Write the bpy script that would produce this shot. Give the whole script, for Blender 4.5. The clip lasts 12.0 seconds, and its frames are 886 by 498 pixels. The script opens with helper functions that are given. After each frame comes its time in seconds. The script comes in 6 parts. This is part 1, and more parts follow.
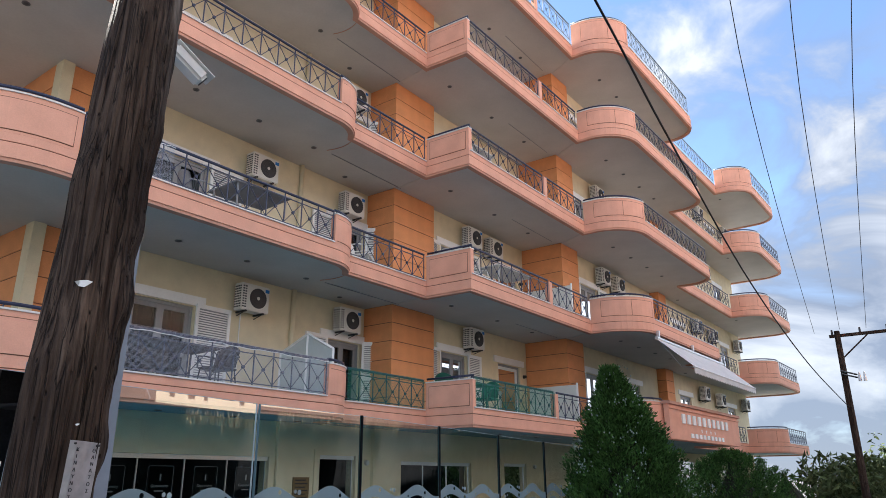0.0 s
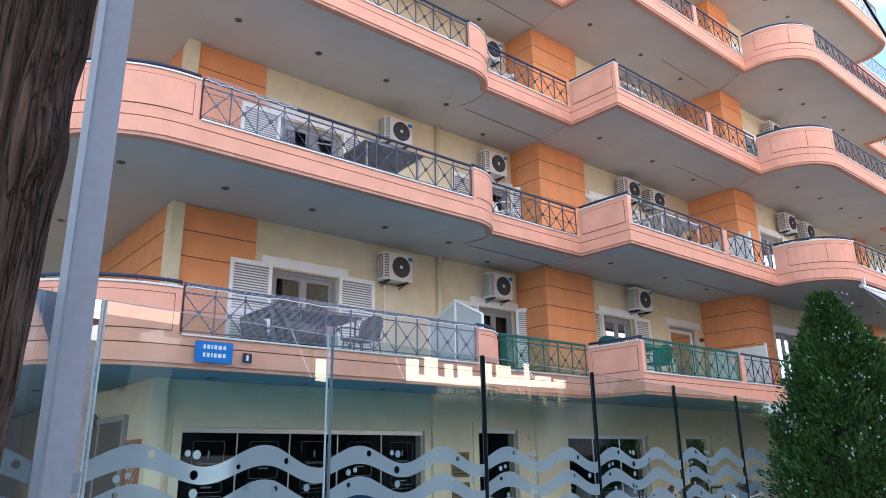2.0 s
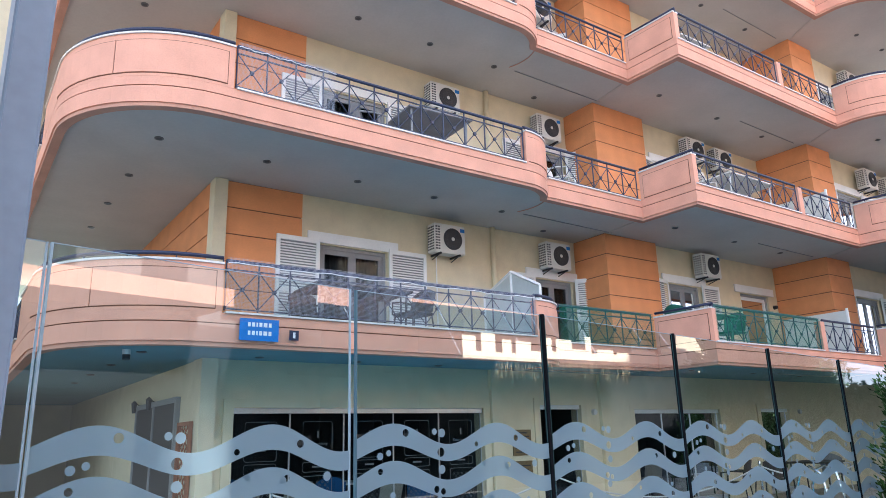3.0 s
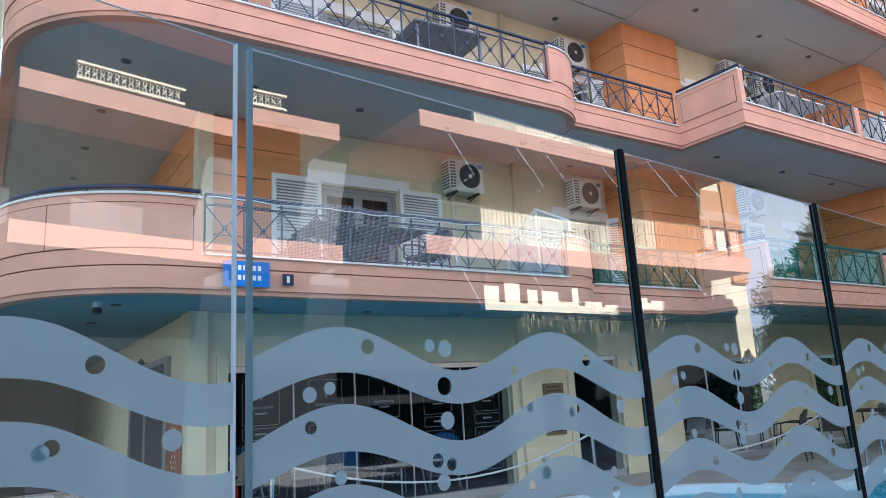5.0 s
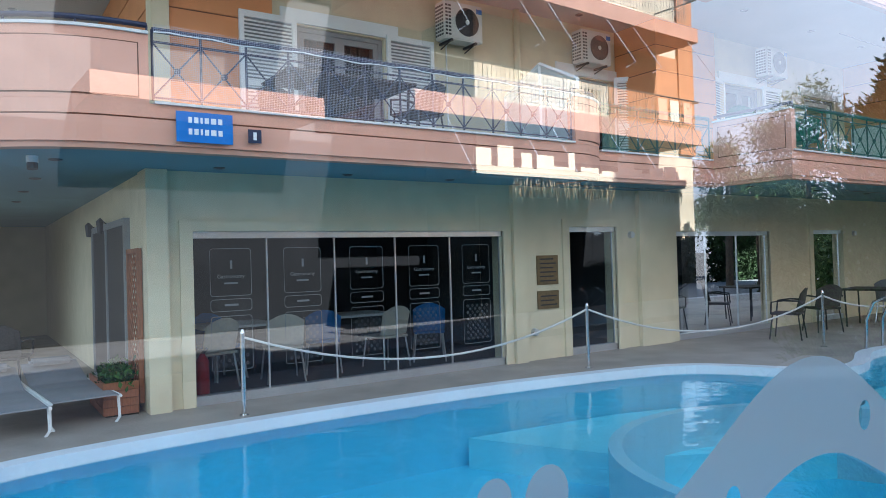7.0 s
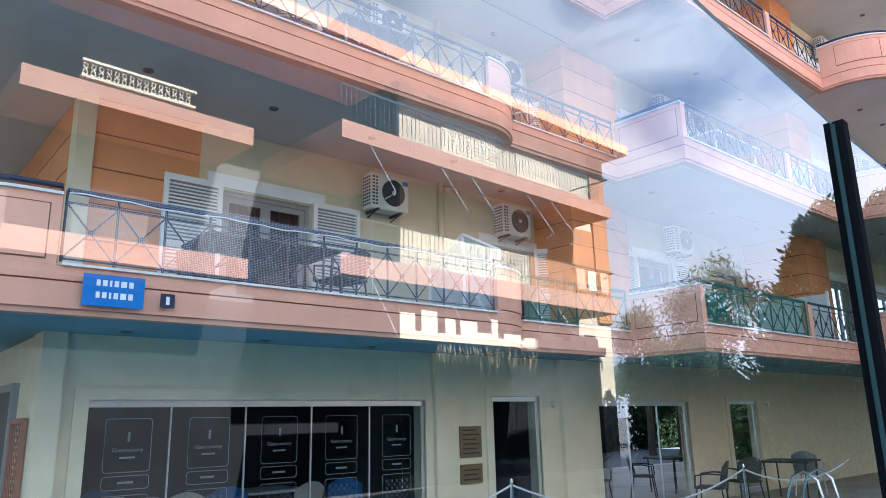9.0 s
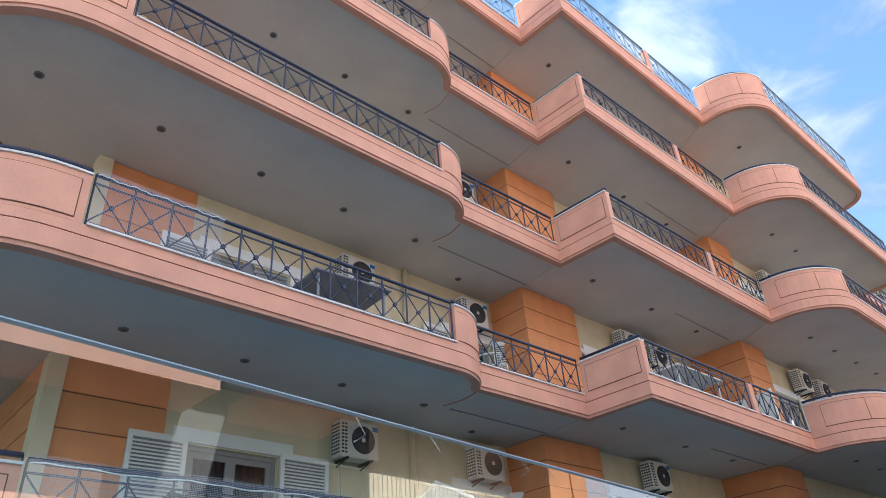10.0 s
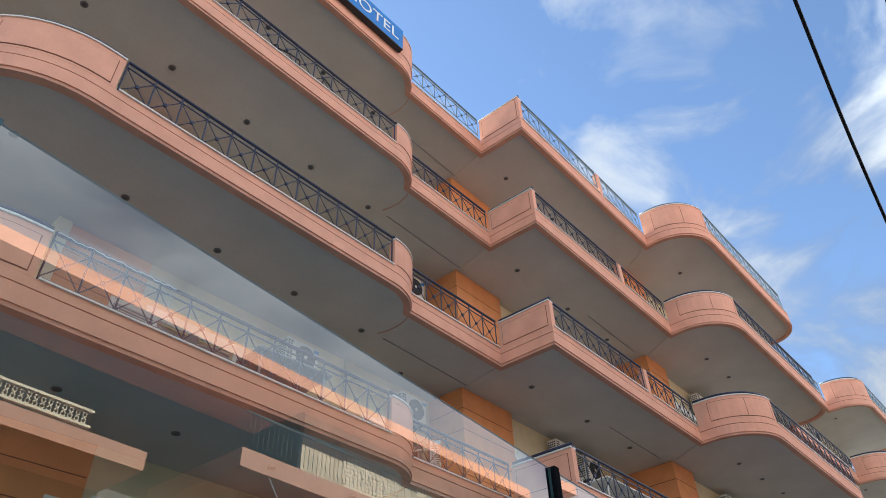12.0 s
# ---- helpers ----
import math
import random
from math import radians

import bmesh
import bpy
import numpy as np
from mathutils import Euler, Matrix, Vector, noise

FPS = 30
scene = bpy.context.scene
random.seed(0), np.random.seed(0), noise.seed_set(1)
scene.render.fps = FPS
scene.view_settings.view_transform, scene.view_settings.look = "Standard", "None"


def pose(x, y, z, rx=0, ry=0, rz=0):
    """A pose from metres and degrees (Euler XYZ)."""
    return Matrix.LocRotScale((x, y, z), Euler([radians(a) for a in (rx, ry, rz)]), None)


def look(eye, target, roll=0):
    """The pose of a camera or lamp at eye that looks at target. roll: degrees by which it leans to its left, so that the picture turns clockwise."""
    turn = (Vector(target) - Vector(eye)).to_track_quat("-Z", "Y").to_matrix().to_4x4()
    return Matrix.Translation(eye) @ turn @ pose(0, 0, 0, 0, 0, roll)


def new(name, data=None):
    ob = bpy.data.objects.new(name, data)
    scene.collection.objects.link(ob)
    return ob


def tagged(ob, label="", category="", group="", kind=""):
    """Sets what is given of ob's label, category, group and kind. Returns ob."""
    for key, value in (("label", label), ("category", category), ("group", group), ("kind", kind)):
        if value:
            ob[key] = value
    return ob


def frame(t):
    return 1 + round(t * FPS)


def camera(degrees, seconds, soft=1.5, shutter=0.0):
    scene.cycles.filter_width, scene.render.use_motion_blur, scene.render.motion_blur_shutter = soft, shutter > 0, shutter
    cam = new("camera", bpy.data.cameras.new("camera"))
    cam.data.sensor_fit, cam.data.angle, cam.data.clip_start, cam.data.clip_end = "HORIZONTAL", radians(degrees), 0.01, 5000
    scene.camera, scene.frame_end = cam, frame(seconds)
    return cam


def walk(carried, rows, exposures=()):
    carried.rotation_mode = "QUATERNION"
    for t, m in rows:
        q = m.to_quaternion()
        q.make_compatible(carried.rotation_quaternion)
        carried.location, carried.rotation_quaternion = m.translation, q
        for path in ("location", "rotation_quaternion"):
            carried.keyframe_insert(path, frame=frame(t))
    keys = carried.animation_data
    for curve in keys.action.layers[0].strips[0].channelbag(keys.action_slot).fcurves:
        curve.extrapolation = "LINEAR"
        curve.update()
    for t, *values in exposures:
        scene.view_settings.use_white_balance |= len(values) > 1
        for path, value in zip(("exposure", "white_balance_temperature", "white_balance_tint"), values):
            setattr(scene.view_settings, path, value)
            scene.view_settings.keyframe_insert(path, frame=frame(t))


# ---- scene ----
cam = camera(64.0, 12.0, soft=0.8)
PATH = [
    (0, (-0.301, 0.57, 1.695), (1.222, 1.71, 2.314), -0.2),
    (0.5, (-0.034, 0.799, 1.654), (1.427, 2.02, 2.266), -0.4),
    (1, (0.239, 0.867, 1.632), (1.621, 2.182, 2.235), -0.5),
    (1.5, (0.592, 1.051, 1.633), (1.892, 2.453, 2.222), -0.5),
    (2, (0.809, 1.273, 1.593), (2.035, 2.745, 2.167), -0.9),
    (2.5, (1.033, 1.456, 1.607), (2.194, 2.99, 2.155), -1.2),
    (3, (1.219, 1.725, 1.6), (2.33, 3.304, 2.122), -1.7),
    (5, (2.008, 2.808, 1.532), (3.082, 4.44, 1.957), -3.3),
    (5.5, (2.166, 3.07, 1.576), (3.251, 4.71, 1.945), -3.5),
    (6, (2.31, 3.293, 1.641), (3.403, 4.946, 1.909), -3.2),
    (6.4, (2.39, 3.444, 1.696), (3.496, 5.104, 1.848), -2.5),
    (6.6, (2.416, 3.52, 1.722), (3.528, 5.18, 1.813), -2.1),
    (6.7, (2.433, 3.549, 1.727), (3.545, 5.211, 1.789), -2.0),
    (8.3, (2.559, 3.773, 1.821), (3.755, 5.376, 1.837), 1.1),
    (8.5, (2.561, 3.714, 1.835), (3.781, 5.294, 1.958), 0.6),
    (9, (2.561, 3.691, 1.834), (3.822, 5.17, 2.305), -1.3),
    (9.5, (2.512, 3.64, 1.851), (3.751, 4.986, 2.658), -3.6),
    (10, (2.407, 3.529, 1.958), (3.591, 4.746, 3.015), -4.5),
    (10.5, (2.366, 3.473, 1.839), (3.469, 4.57, 3.097), -4.6),
    (11, (2.356, 3.47, 1.816), (3.42, 4.479, 3.176), -4.2),
    (11.5, (2.343, 3.395, 1.721), (3.422, 4.365, 3.098), -3.3),
    (12, (2.29, 3.312, 1.631), (3.454, 4.309, 2.916), -2.2),
]
walk(cam, [(t, look(e, g, r)) for t, e, g, r in PATH], [(0, 2.38, 6450, 10), (1.0, 2.68, 6300, 10), (1.5, 2.9, 6100, 10), (3.0, 3.17, 5950, 10), (5.0, 3.0, 5750, 8), (6.5, 3.02, 5850, 10), (8.5, 3.2, 5900, 10), (9.5, 2.8, 5550, 8), (10.5, 2.32, 6450, 5), (11.5, 2.1, 6450, 5), (12, 2.1, 6450, 5)])

# ---------- world, sun ----------
SUN_EL, SUN_AZ = 41.0, 0.5      # elevation; azimuth from +y towards +x
sun_dir = Vector((math.cos(radians(SUN_EL)) * math.sin(radians(SUN_AZ)), math.cos(radians(SUN_EL)) * math.cos(radians(SUN_AZ)), math.sin(radians(SUN_EL))))
sun = new("sun", bpy.data.lights.new("sun", "SUN"))
sun.data.energy, sun.data.angle, sun.data.color = 5.0, radians(0.6), (1.0, 0.95, 0.88)
sun.matrix_world = look(sun_dir * 60, (0, 0, 0))


def build_world():
    w = bpy.data.worlds.new("sky")
    scene.world = w
    w.use_nodes = True
    nt = w.node_tree
    nt.nodes.clear()
    N, L = nt.nodes.new, nt.links.new
    out, bg = N("ShaderNodeOutputWorld"), N("ShaderNodeBackground")
    sky = N("ShaderNodeTexSky")
    sky.sky_type, sky.sun_disc = "NISHITA", False
    sky.sun_elevation, sky.sun_rotation = radians(SUN_EL), radians(SUN_AZ)
    sky.air_density, sky.dust_density, sky.ozone_density = 0.8, 0.1, 2.2
    co, mp = N("ShaderNodeTexCoord"), N("ShaderNodeMapping")
    mp.inputs["Scale"].default_value = (1.3, 2.4, 4.2)
    mp.inputs["Location"].default_value = (0.35, 0.1, 0.6)
    mp.inputs["Rotation"].default_value = (0.3, 0.5, 0.4)
    n1, n2 = N("ShaderNodeTexNoise"), N("ShaderNodeTexNoise")
    n1.inputs["Scale"].default_value, n1.inputs["Detail"].default_value, n1.inputs["Roughness"].default_value = 2.2, 7, 0.56
    n1.inputs["Distortion"].default_value = 0.5
    n2.inputs["Scale"].default_value, n2.inputs["Detail"].default_value = 1.1, 3
    add = N("ShaderNodeMath")
    add.operation = "MULTIPLY_ADD"
    add.inputs[1].default_value = 0.6
    ramp = N("ShaderNodeValToRGB")
    ramp.color_ramp.elements[0].position, ramp.color_ramp.elements[1].position = 0.74, 1.10
    ramp.color_ramp.elements[0].color, ramp.color_ramp.elements[1].color = (0, 0, 0, 1), (0.95, 0.95, 0.95, 1)
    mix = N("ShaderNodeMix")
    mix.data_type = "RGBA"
    # cloud colour is raised on the -y side, which brightens the hotel front
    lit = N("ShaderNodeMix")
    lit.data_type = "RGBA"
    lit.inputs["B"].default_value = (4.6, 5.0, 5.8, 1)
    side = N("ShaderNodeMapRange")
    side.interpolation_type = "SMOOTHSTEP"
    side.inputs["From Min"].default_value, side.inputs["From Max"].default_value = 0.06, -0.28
    L(co.outputs["Generated"], mp.inputs["Vector"])
    L(mp.outputs["Vector"], n1.inputs["Vector"])
    L(mp.outputs["Vector"], n2.inputs["Vector"])
    L(n2.outputs["Fac"], add.inputs[0])
    L(n1.outputs["Fac"], add.inputs[2])
    sep, lift, tot = N("ShaderNodeSeparateXYZ"), N("ShaderNodeMapRange"), N("ShaderNodeMath")
    lift.inputs["From Min"].default_value, lift.inputs["From Max"].default_value = 0.0, 0.85
    lift.inputs["To Min"].default_value, lift.inputs["To Max"].default_value = 0.44, -0.12
    L(co.outputs["Generated"], sep.inputs[0])
    L(sep.outputs["Z"], lift.inputs["Value"])
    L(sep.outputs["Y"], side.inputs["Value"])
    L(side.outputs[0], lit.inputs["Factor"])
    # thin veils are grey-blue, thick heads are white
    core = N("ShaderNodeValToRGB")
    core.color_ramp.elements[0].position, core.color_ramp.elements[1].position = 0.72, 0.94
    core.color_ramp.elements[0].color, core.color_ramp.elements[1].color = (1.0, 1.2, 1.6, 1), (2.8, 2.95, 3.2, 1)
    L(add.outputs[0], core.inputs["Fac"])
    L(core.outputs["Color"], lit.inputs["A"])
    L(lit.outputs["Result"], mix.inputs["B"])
    tot.operation = "ADD"
    L(add.outputs[0], tot.inputs[0])
    L(lift.outputs[0], tot.inputs[1])
    # the cloud thins out towards the sun
    bank = N("ShaderNodeMath")
    bank.operation = "MULTIPLY_ADD"
    bank.inputs[1].default_value = -0.18
    L(sep.outputs["Y"], bank.inputs[0])
    L(tot.outputs[0], bank.inputs[2])
    L(bank.outputs[0], ramp.inputs["Fac"])
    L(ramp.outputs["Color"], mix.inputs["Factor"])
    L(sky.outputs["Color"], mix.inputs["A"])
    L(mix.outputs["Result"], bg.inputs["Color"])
    bg.inputs["Strength"].default_value = 0.070
    L(bg.outputs[0], out.inputs["Surface"])


build_world()


# ---------- materials ----------
def material(name, color, rough=0.6, metal=0.0, grain=30.0, amount=0.12, stain=0.12, bump=0.1, spec=0.4, objrand=0.0, stretch=(1, 1, 1), transmission=0.0):
    m = bpy.data.materials.new(name)
    m.use_nodes = True
    nt = m.node_tree
    N, L = nt.nodes.new, nt.links.new
    b = nt.nodes["Principled BSDF"]
    b.inputs["Roughness"].default_value, b.inputs["Metallic"].default_value = rough, metal
    b.inputs["Specular IOR Level"].default_value = spec
    b.inputs["Transmission Weight"].default_value = transmission
    co, mp = N("ShaderNodeTexCoord"), N("ShaderNodeMapping")
    mp.inputs["Scale"].default_value = stretch
    L(co.outputs["Object"], mp.inputs["Vector"])
    fine, wide = N("ShaderNodeTexNoise"), N("ShaderNodeTexNoise")
    fine.inputs["Scale"].default_value, fine.inputs["Detail"].default_value = grain, 5
    wide.inputs["Scale"].default_value, wide.inputs["Detail"].default_value = grain / 22, 4
    L(mp.outputs["Vector"], fine.inputs["Vector"])
    L(mp.outputs["Vector"], wide.inputs["Vector"])
    a, c = N("ShaderNodeMapRange"), N("ShaderNodeMapRange")
    a.inputs["From Min"].default_value, a.inputs["From Max"].default_value = 0.3, 0.7
    a.inputs["To Min"].default_value, a.inputs["To Max"].default_value = 1 - amount, 1 + amount
    c.inputs["From Min"].default_value, c.inputs["From Max"].default_value = 0.3, 0.7
    c.inputs["To Min"].default_value, c.inputs["To Max"].default_value = 1 - stain, 1 + stain * 0.6
    L(fine.outputs["Fac"], a.inputs["Value"])
    L(wide.outputs["Fac"], c.inputs["Value"])
    mul = N("ShaderNodeMath")
    mul.operation = "MULTIPLY"
    L(a.outputs[0], mul.inputs[0])
    L(c.outputs[0], mul.inputs[1])
    last = mul
    if objrand:
        oi, r, m2 = N("ShaderNodeObjectInfo"), N("ShaderNodeMapRange"), N("ShaderNodeMath")
        r.inputs["To Min"].default_value, r.inputs["To Max"].default_value = 1 - objrand, 1 + objrand
        m2.operation = "MULTIPLY"
        L(oi.outputs["Random"], r.inputs["Value"])
        L(mul.outputs[0], m2.inputs[0])
        L(r.outputs[0], m2.inputs[1])
        last = m2
    vm = N("ShaderNodeVectorMath")
    vm.operation = "SCALE"
    vm.inputs[0].default_value = color
    L(last.outputs[0], vm.inputs["Scale"])
    L(vm.outputs[0], b.inputs["Base Color"])
    if bump:
        bp = N("ShaderNodeBump")
        bp.inputs["Strength"].default_value, bp.inputs["Distance"].default_value = bump, 0.01
        L(fine.outputs["Fac"], bp.inputs["Height"])
        L(bp.outputs[0], b.inputs["Normal"])
    return m


SALMON = material("salmon_render", (0.76, 0.375, 0.255), 0.75, grain=60, amount=0.04, stain=0.08, bump=0.08)
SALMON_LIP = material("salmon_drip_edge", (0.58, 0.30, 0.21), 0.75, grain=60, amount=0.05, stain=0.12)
JOINT = material("dark_joint", (0.20, 0.085, 0.05), 0.9, grain=40, amount=0.1, stain=0.2)
ORANGE = material("orange_render", (0.73, 0.30, 0.12), 0.75, grain=60, amount=0.05, stain=0.1, bump=0.08)
CREAM = material("cream_render", (0.70, 0.61, 0.42), 0.8, grain=70, amount=0.04, stain=0.08, bump=0.08)
SOFFIT = material("soffit_paint", (0.55, 0.52, 0.48), 0.85, grain=25, amount=0.03, stain=0.07, bump=0.05)
# darker and teal: reflected blue light on the soffit, put into its colour
SOFFIT_TINTED = material("soffit_reflected_tint", (0.17, 0.30, 0.335), 0.8, grain=25, amount=0.04, stain=0.1, bump=0.05)
WHITE = material("white_paint", (0.84, 0.84, 0.82), 0.5, grain=40, amount=0.03, stain=0.06, bump=0.03)
LEDGE = material("marble_ledge", (0.74, 0.70, 0.64), 0.45, grain=18, amount=0.08, stain=0.1)
RAIL_BLUE = material("blue_rail_paint", (0.022, 0.029, 0.066), 0.4, grain=50, amount=0.1, stain=0.1, bump=0.02, spec=0.45)
RAIL_LIGHT = material("grey_blue_rail_paint", (0.05, 0.08, 0.11), 0.4, grain=50, amount=0.1, stain=0.1, bump=0.02)
DARK = material("dark_frame", (0.03, 0.03, 0.035), 0.4, grain=40, amount=0.2, stain=0.1, bump=0.0)
ALU = material("brushed_aluminium", (0.62, 0.63, 0.64), 0.35, metal=0.8, grain=40, amount=0.06, stain=0.06, bump=0.02)
STEEL = material("stainless_steel", (0.7, 0.71, 0.72), 0.22, metal=1.0, grain=40, amount=0.05, stain=0.05, bump=0.0)
POST_GREY = material("grey_blue_post_paint", (0.30, 0.36, 0.44), 0.4, grain=30, amount=0.05, stain=0.08, bump=0.03)
ASPHALT = material("asphalt", (0.13, 0.13, 0.13), 0.9, grain=80, amount=0.25, stain=0.2, bump=0.3)
CONCRETE = material("pale_concrete", (0.50, 0.48, 0.44), 0.85, grain=50, amount=0.1, stain=0.15, bump=0.2)
DECK = material("deck_stone", (0.36, 0.31, 0.26), 0.7, grain=40, amount=0.1, stain=0.2, bump=0.15)
COPING = material("pool_coping", (0.72, 0.76, 0.78), 0.5, grain=30, amount=0.05, stain=0.06)
POOL_BLUE = material("pool_liner", (0.20, 0.70, 0.86), 0.4, grain=20, amount=0.05, stain=0.08)
# near-black: the dimness of unlit rooms is in this colour
INTERIOR = material("interior_shade_paint", (0.06, 0.075, 0.078), 0.8, grain=20, amount=0.1, stain=0.1)
FOLIAGE = material("thuja_leaves", (0.045, 0.105, 0.022), 0.6, grain=12, amount=0.4, stain=0.35, bump=0.0, objrand=0.2)
PLASTIC_WHITE = material("white_plastic", (0.72, 0.71, 0.66), 0.4, grain=40, amount=0.03, stain=0.08, bump=0.0)
PLASTIC_DARK = material("dark_grey_plastic", (0.06, 0.06, 0.065), 0.5, grain=40, amount=0.1, stain=0.1, bump=0.0)
SIGN_BLUE = material("blue_sign_enamel", (0.008, 0.18, 0.55), 0.35, grain=30, amount=0.06, stain=0.06, bump=0.0)
CABLE = material("black_cable", (0.012, 0.012, 0.013), 0.6, grain=40, amount=0.1, stain=0.1, bump=0.0)


def pole_wood():
    """Grey-brown weathered timber: long grain, dark splits, knots, tarred stains."""
    m = bpy.data.materials.new("weathered_pole_wood")
    m.use_nodes = True
    nt = m.node_tree
    N, L = nt.nodes.new, nt.links.new
    b = nt.nodes["Principled BSDF"]
    b.inputs["Roughness"].default_value, b.inputs["Specular IOR Level"].default_value = 0.85, 0.2
    co = N("ShaderNodeTexCoord")

    def field(scale, size, detail, lo, hi, dist=0.0):
        mp, nz, mr = N("ShaderNodeMapping"), N("ShaderNodeTexNoise"), N("ShaderNodeMapRange")
        mp.inputs["Scale"].default_value = size
        nz.inputs["Scale"].default_value, nz.inputs["Detail"].default_value, nz.inputs["Distortion"].default_value = scale, detail, dist
        mr.inputs["From Min"].default_value, mr.inputs["From Max"].default_value = lo, hi
        L(co.outputs["Object"], mp.inputs["Vector"])
        L(mp.outputs["Vector"], nz.inputs["Vector"])
        L(nz.outputs["Fac"], mr.inputs["Value"])
        return mr

    grain = field(9, (6, 6, 0.35), 8, 0.32, 0.68, 0.6)
    split = field(7, (4, 4, 0.16), 3, 0.47, 0.53, 0.3)
    patch = field(2.2, (1.2, 1.2, 0.7), 4, 0.38, 0.62)
    knot = N("ShaderNodeTexVoronoi")
    mk = N("ShaderNodeMapping")
    mk.inputs["Scale"].default_value = (4.2, 4.2, 2.0)
    L(co.outputs["Object"], mk.inputs["Vector"])
    L(mk.outputs["Vector"], knot.inputs["Vector"])
    kr = N("ShaderNodeMapRange")
    kr.inputs["From Min"].default_value, kr.inputs["From Max"].default_value = 0.02, 0.11
    L(knot.outputs["Distance"], kr.inputs["Value"])
    c1, c2, c3 = N("ShaderNodeMix"), N("ShaderNodeMix"), N("ShaderNodeMix")
    for c in (c1, c2, c3):
        c.data_type = "RGBA"
    c1.inputs["A"].default_value, c1.inputs["B"].default_value = (0.024, 0.013, 0.009, 1), (0.150, 0.100, 0.073, 1)
    c2.inputs["A"].default_value = (0.036, 0.022, 0.016, 1)
    c3.inputs["A"].default_value = (0.010, 0.007, 0.006, 1)
    L(grain.outputs[0], c1.inputs["Factor"])
    L(patch.outputs[0], c2.inputs["Factor"])
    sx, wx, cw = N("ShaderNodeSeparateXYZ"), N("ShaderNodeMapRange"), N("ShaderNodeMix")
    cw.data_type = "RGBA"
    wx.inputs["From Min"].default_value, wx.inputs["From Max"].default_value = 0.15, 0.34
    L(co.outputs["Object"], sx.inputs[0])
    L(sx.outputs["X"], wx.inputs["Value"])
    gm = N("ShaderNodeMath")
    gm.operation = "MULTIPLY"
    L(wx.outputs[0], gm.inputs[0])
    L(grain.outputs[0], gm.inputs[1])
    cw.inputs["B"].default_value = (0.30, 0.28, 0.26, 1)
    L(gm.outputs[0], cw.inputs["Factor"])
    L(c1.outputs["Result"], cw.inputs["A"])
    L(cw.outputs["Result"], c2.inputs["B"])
    mul = N("ShaderNodeMath")
    mul.operation = "MULTIPLY"
    L(kr.outputs[0], mul.inputs[0])
    ab = N("ShaderNodeMath")
    ab.operation = "ABSOLUTE"
    sub = N("ShaderNodeMath")
    sub.operation = "MULTIPLY_ADD"
    sub.inputs[1].default_value, sub.inputs[2].default_value = 2.0, -1.0
    L(split.outputs[0], sub.inputs[0])
    L(sub.outputs[0], ab.inputs[0])
    pw = N("ShaderNodeMath")
    pw.operation = "POWER"
    pw.inputs[1].default_value = 0.5
    L(ab.outputs[0], pw.inputs[0])
    L(pw.outputs[0], mul.inputs[1])
    L(mul.outputs[0], c3.inputs["Factor"])
    L(c2.outputs["Result"], c3.inputs["B"])
    L(c3.outputs["Result"], b.inputs["Base Color"])
    ad, bp = N("ShaderNodeMath"), N("ShaderNodeBump")
    ad.operation = "MULTIPLY_ADD"
    ad.inputs[1].default_value = 1.5
    L(mul.outputs[0], ad.inputs[0])
    L(grain.outputs[0], ad.inputs[2])
    bp.inputs["Strength"].default_value, bp.inputs["Distance"].default_value = 1.0, 0.012
    L(ad.outputs[0], bp.inputs["Height"])
    L(bp.outputs[0], b.inputs["Normal"])
    return m


WOOD_POLE = pole_wood()


def glass_material(name, tint=(0.93, 0.97, 0.96), rough=0.0, ior=1.45, weight=0.5):
    """Thin pane: clear straight view mixed with a mirror by Fresnel."""
    m = bpy.data.materials.new(name)
    m.use_nodes = True
    nt = m.node_tree
    nt.nodes.clear()
    N, L = nt.nodes.new, nt.links.new
    out, mix, tr, gl, fr = N("ShaderNodeOutputMaterial"), N("ShaderNodeMixShader"), N("ShaderNodeBsdfTransparent"), N("ShaderNodeBsdfGlossy"), N("ShaderNodeFresnel")
    fr.inputs["IOR"].default_value = ior
    tr.inputs["Color"].default_value = (*tint, 1)
    gl.inputs["Roughness"].default_value = rough
    L(fr.outputs[0], mix.inputs[0])
    L(tr.outputs[0], mix.inputs[1])
    L(gl.outputs[0], mix.inputs[2])
    L(mix.outputs[0], out.inputs["Surface"])
    return m


GLASS = glass_material("fence_glass", (0.80, 0.92, 0.91), ior=2.4)
WINDOW_GLASS = glass_material("window_glass", (0.58, 0.64, 0.66), ior=1.25)


# ---------- geometry helpers ----------
def box(bm, x0, x1, y0, y1, z0, z1):
    v = [bm.verts.new(p) for p in ((x0, y0, z0), (x1, y0, z0), (x1, y1, z0), (x0, y1, z0), (x0, y0, z1), (x1, y0, z1), (x1, y1, z1), (x0, y1, z1))]
    for f in ((0, 3, 2, 1), (4, 5, 6, 7), (0, 1, 5, 4), (1, 2, 6, 5), (2, 3, 7, 6), (3, 0, 4, 7)):
        bm.faces.new([v[i] for i in f])


def boxed(*dims):
    bm = bmesh.new()
    box(bm, *dims)
    return bm


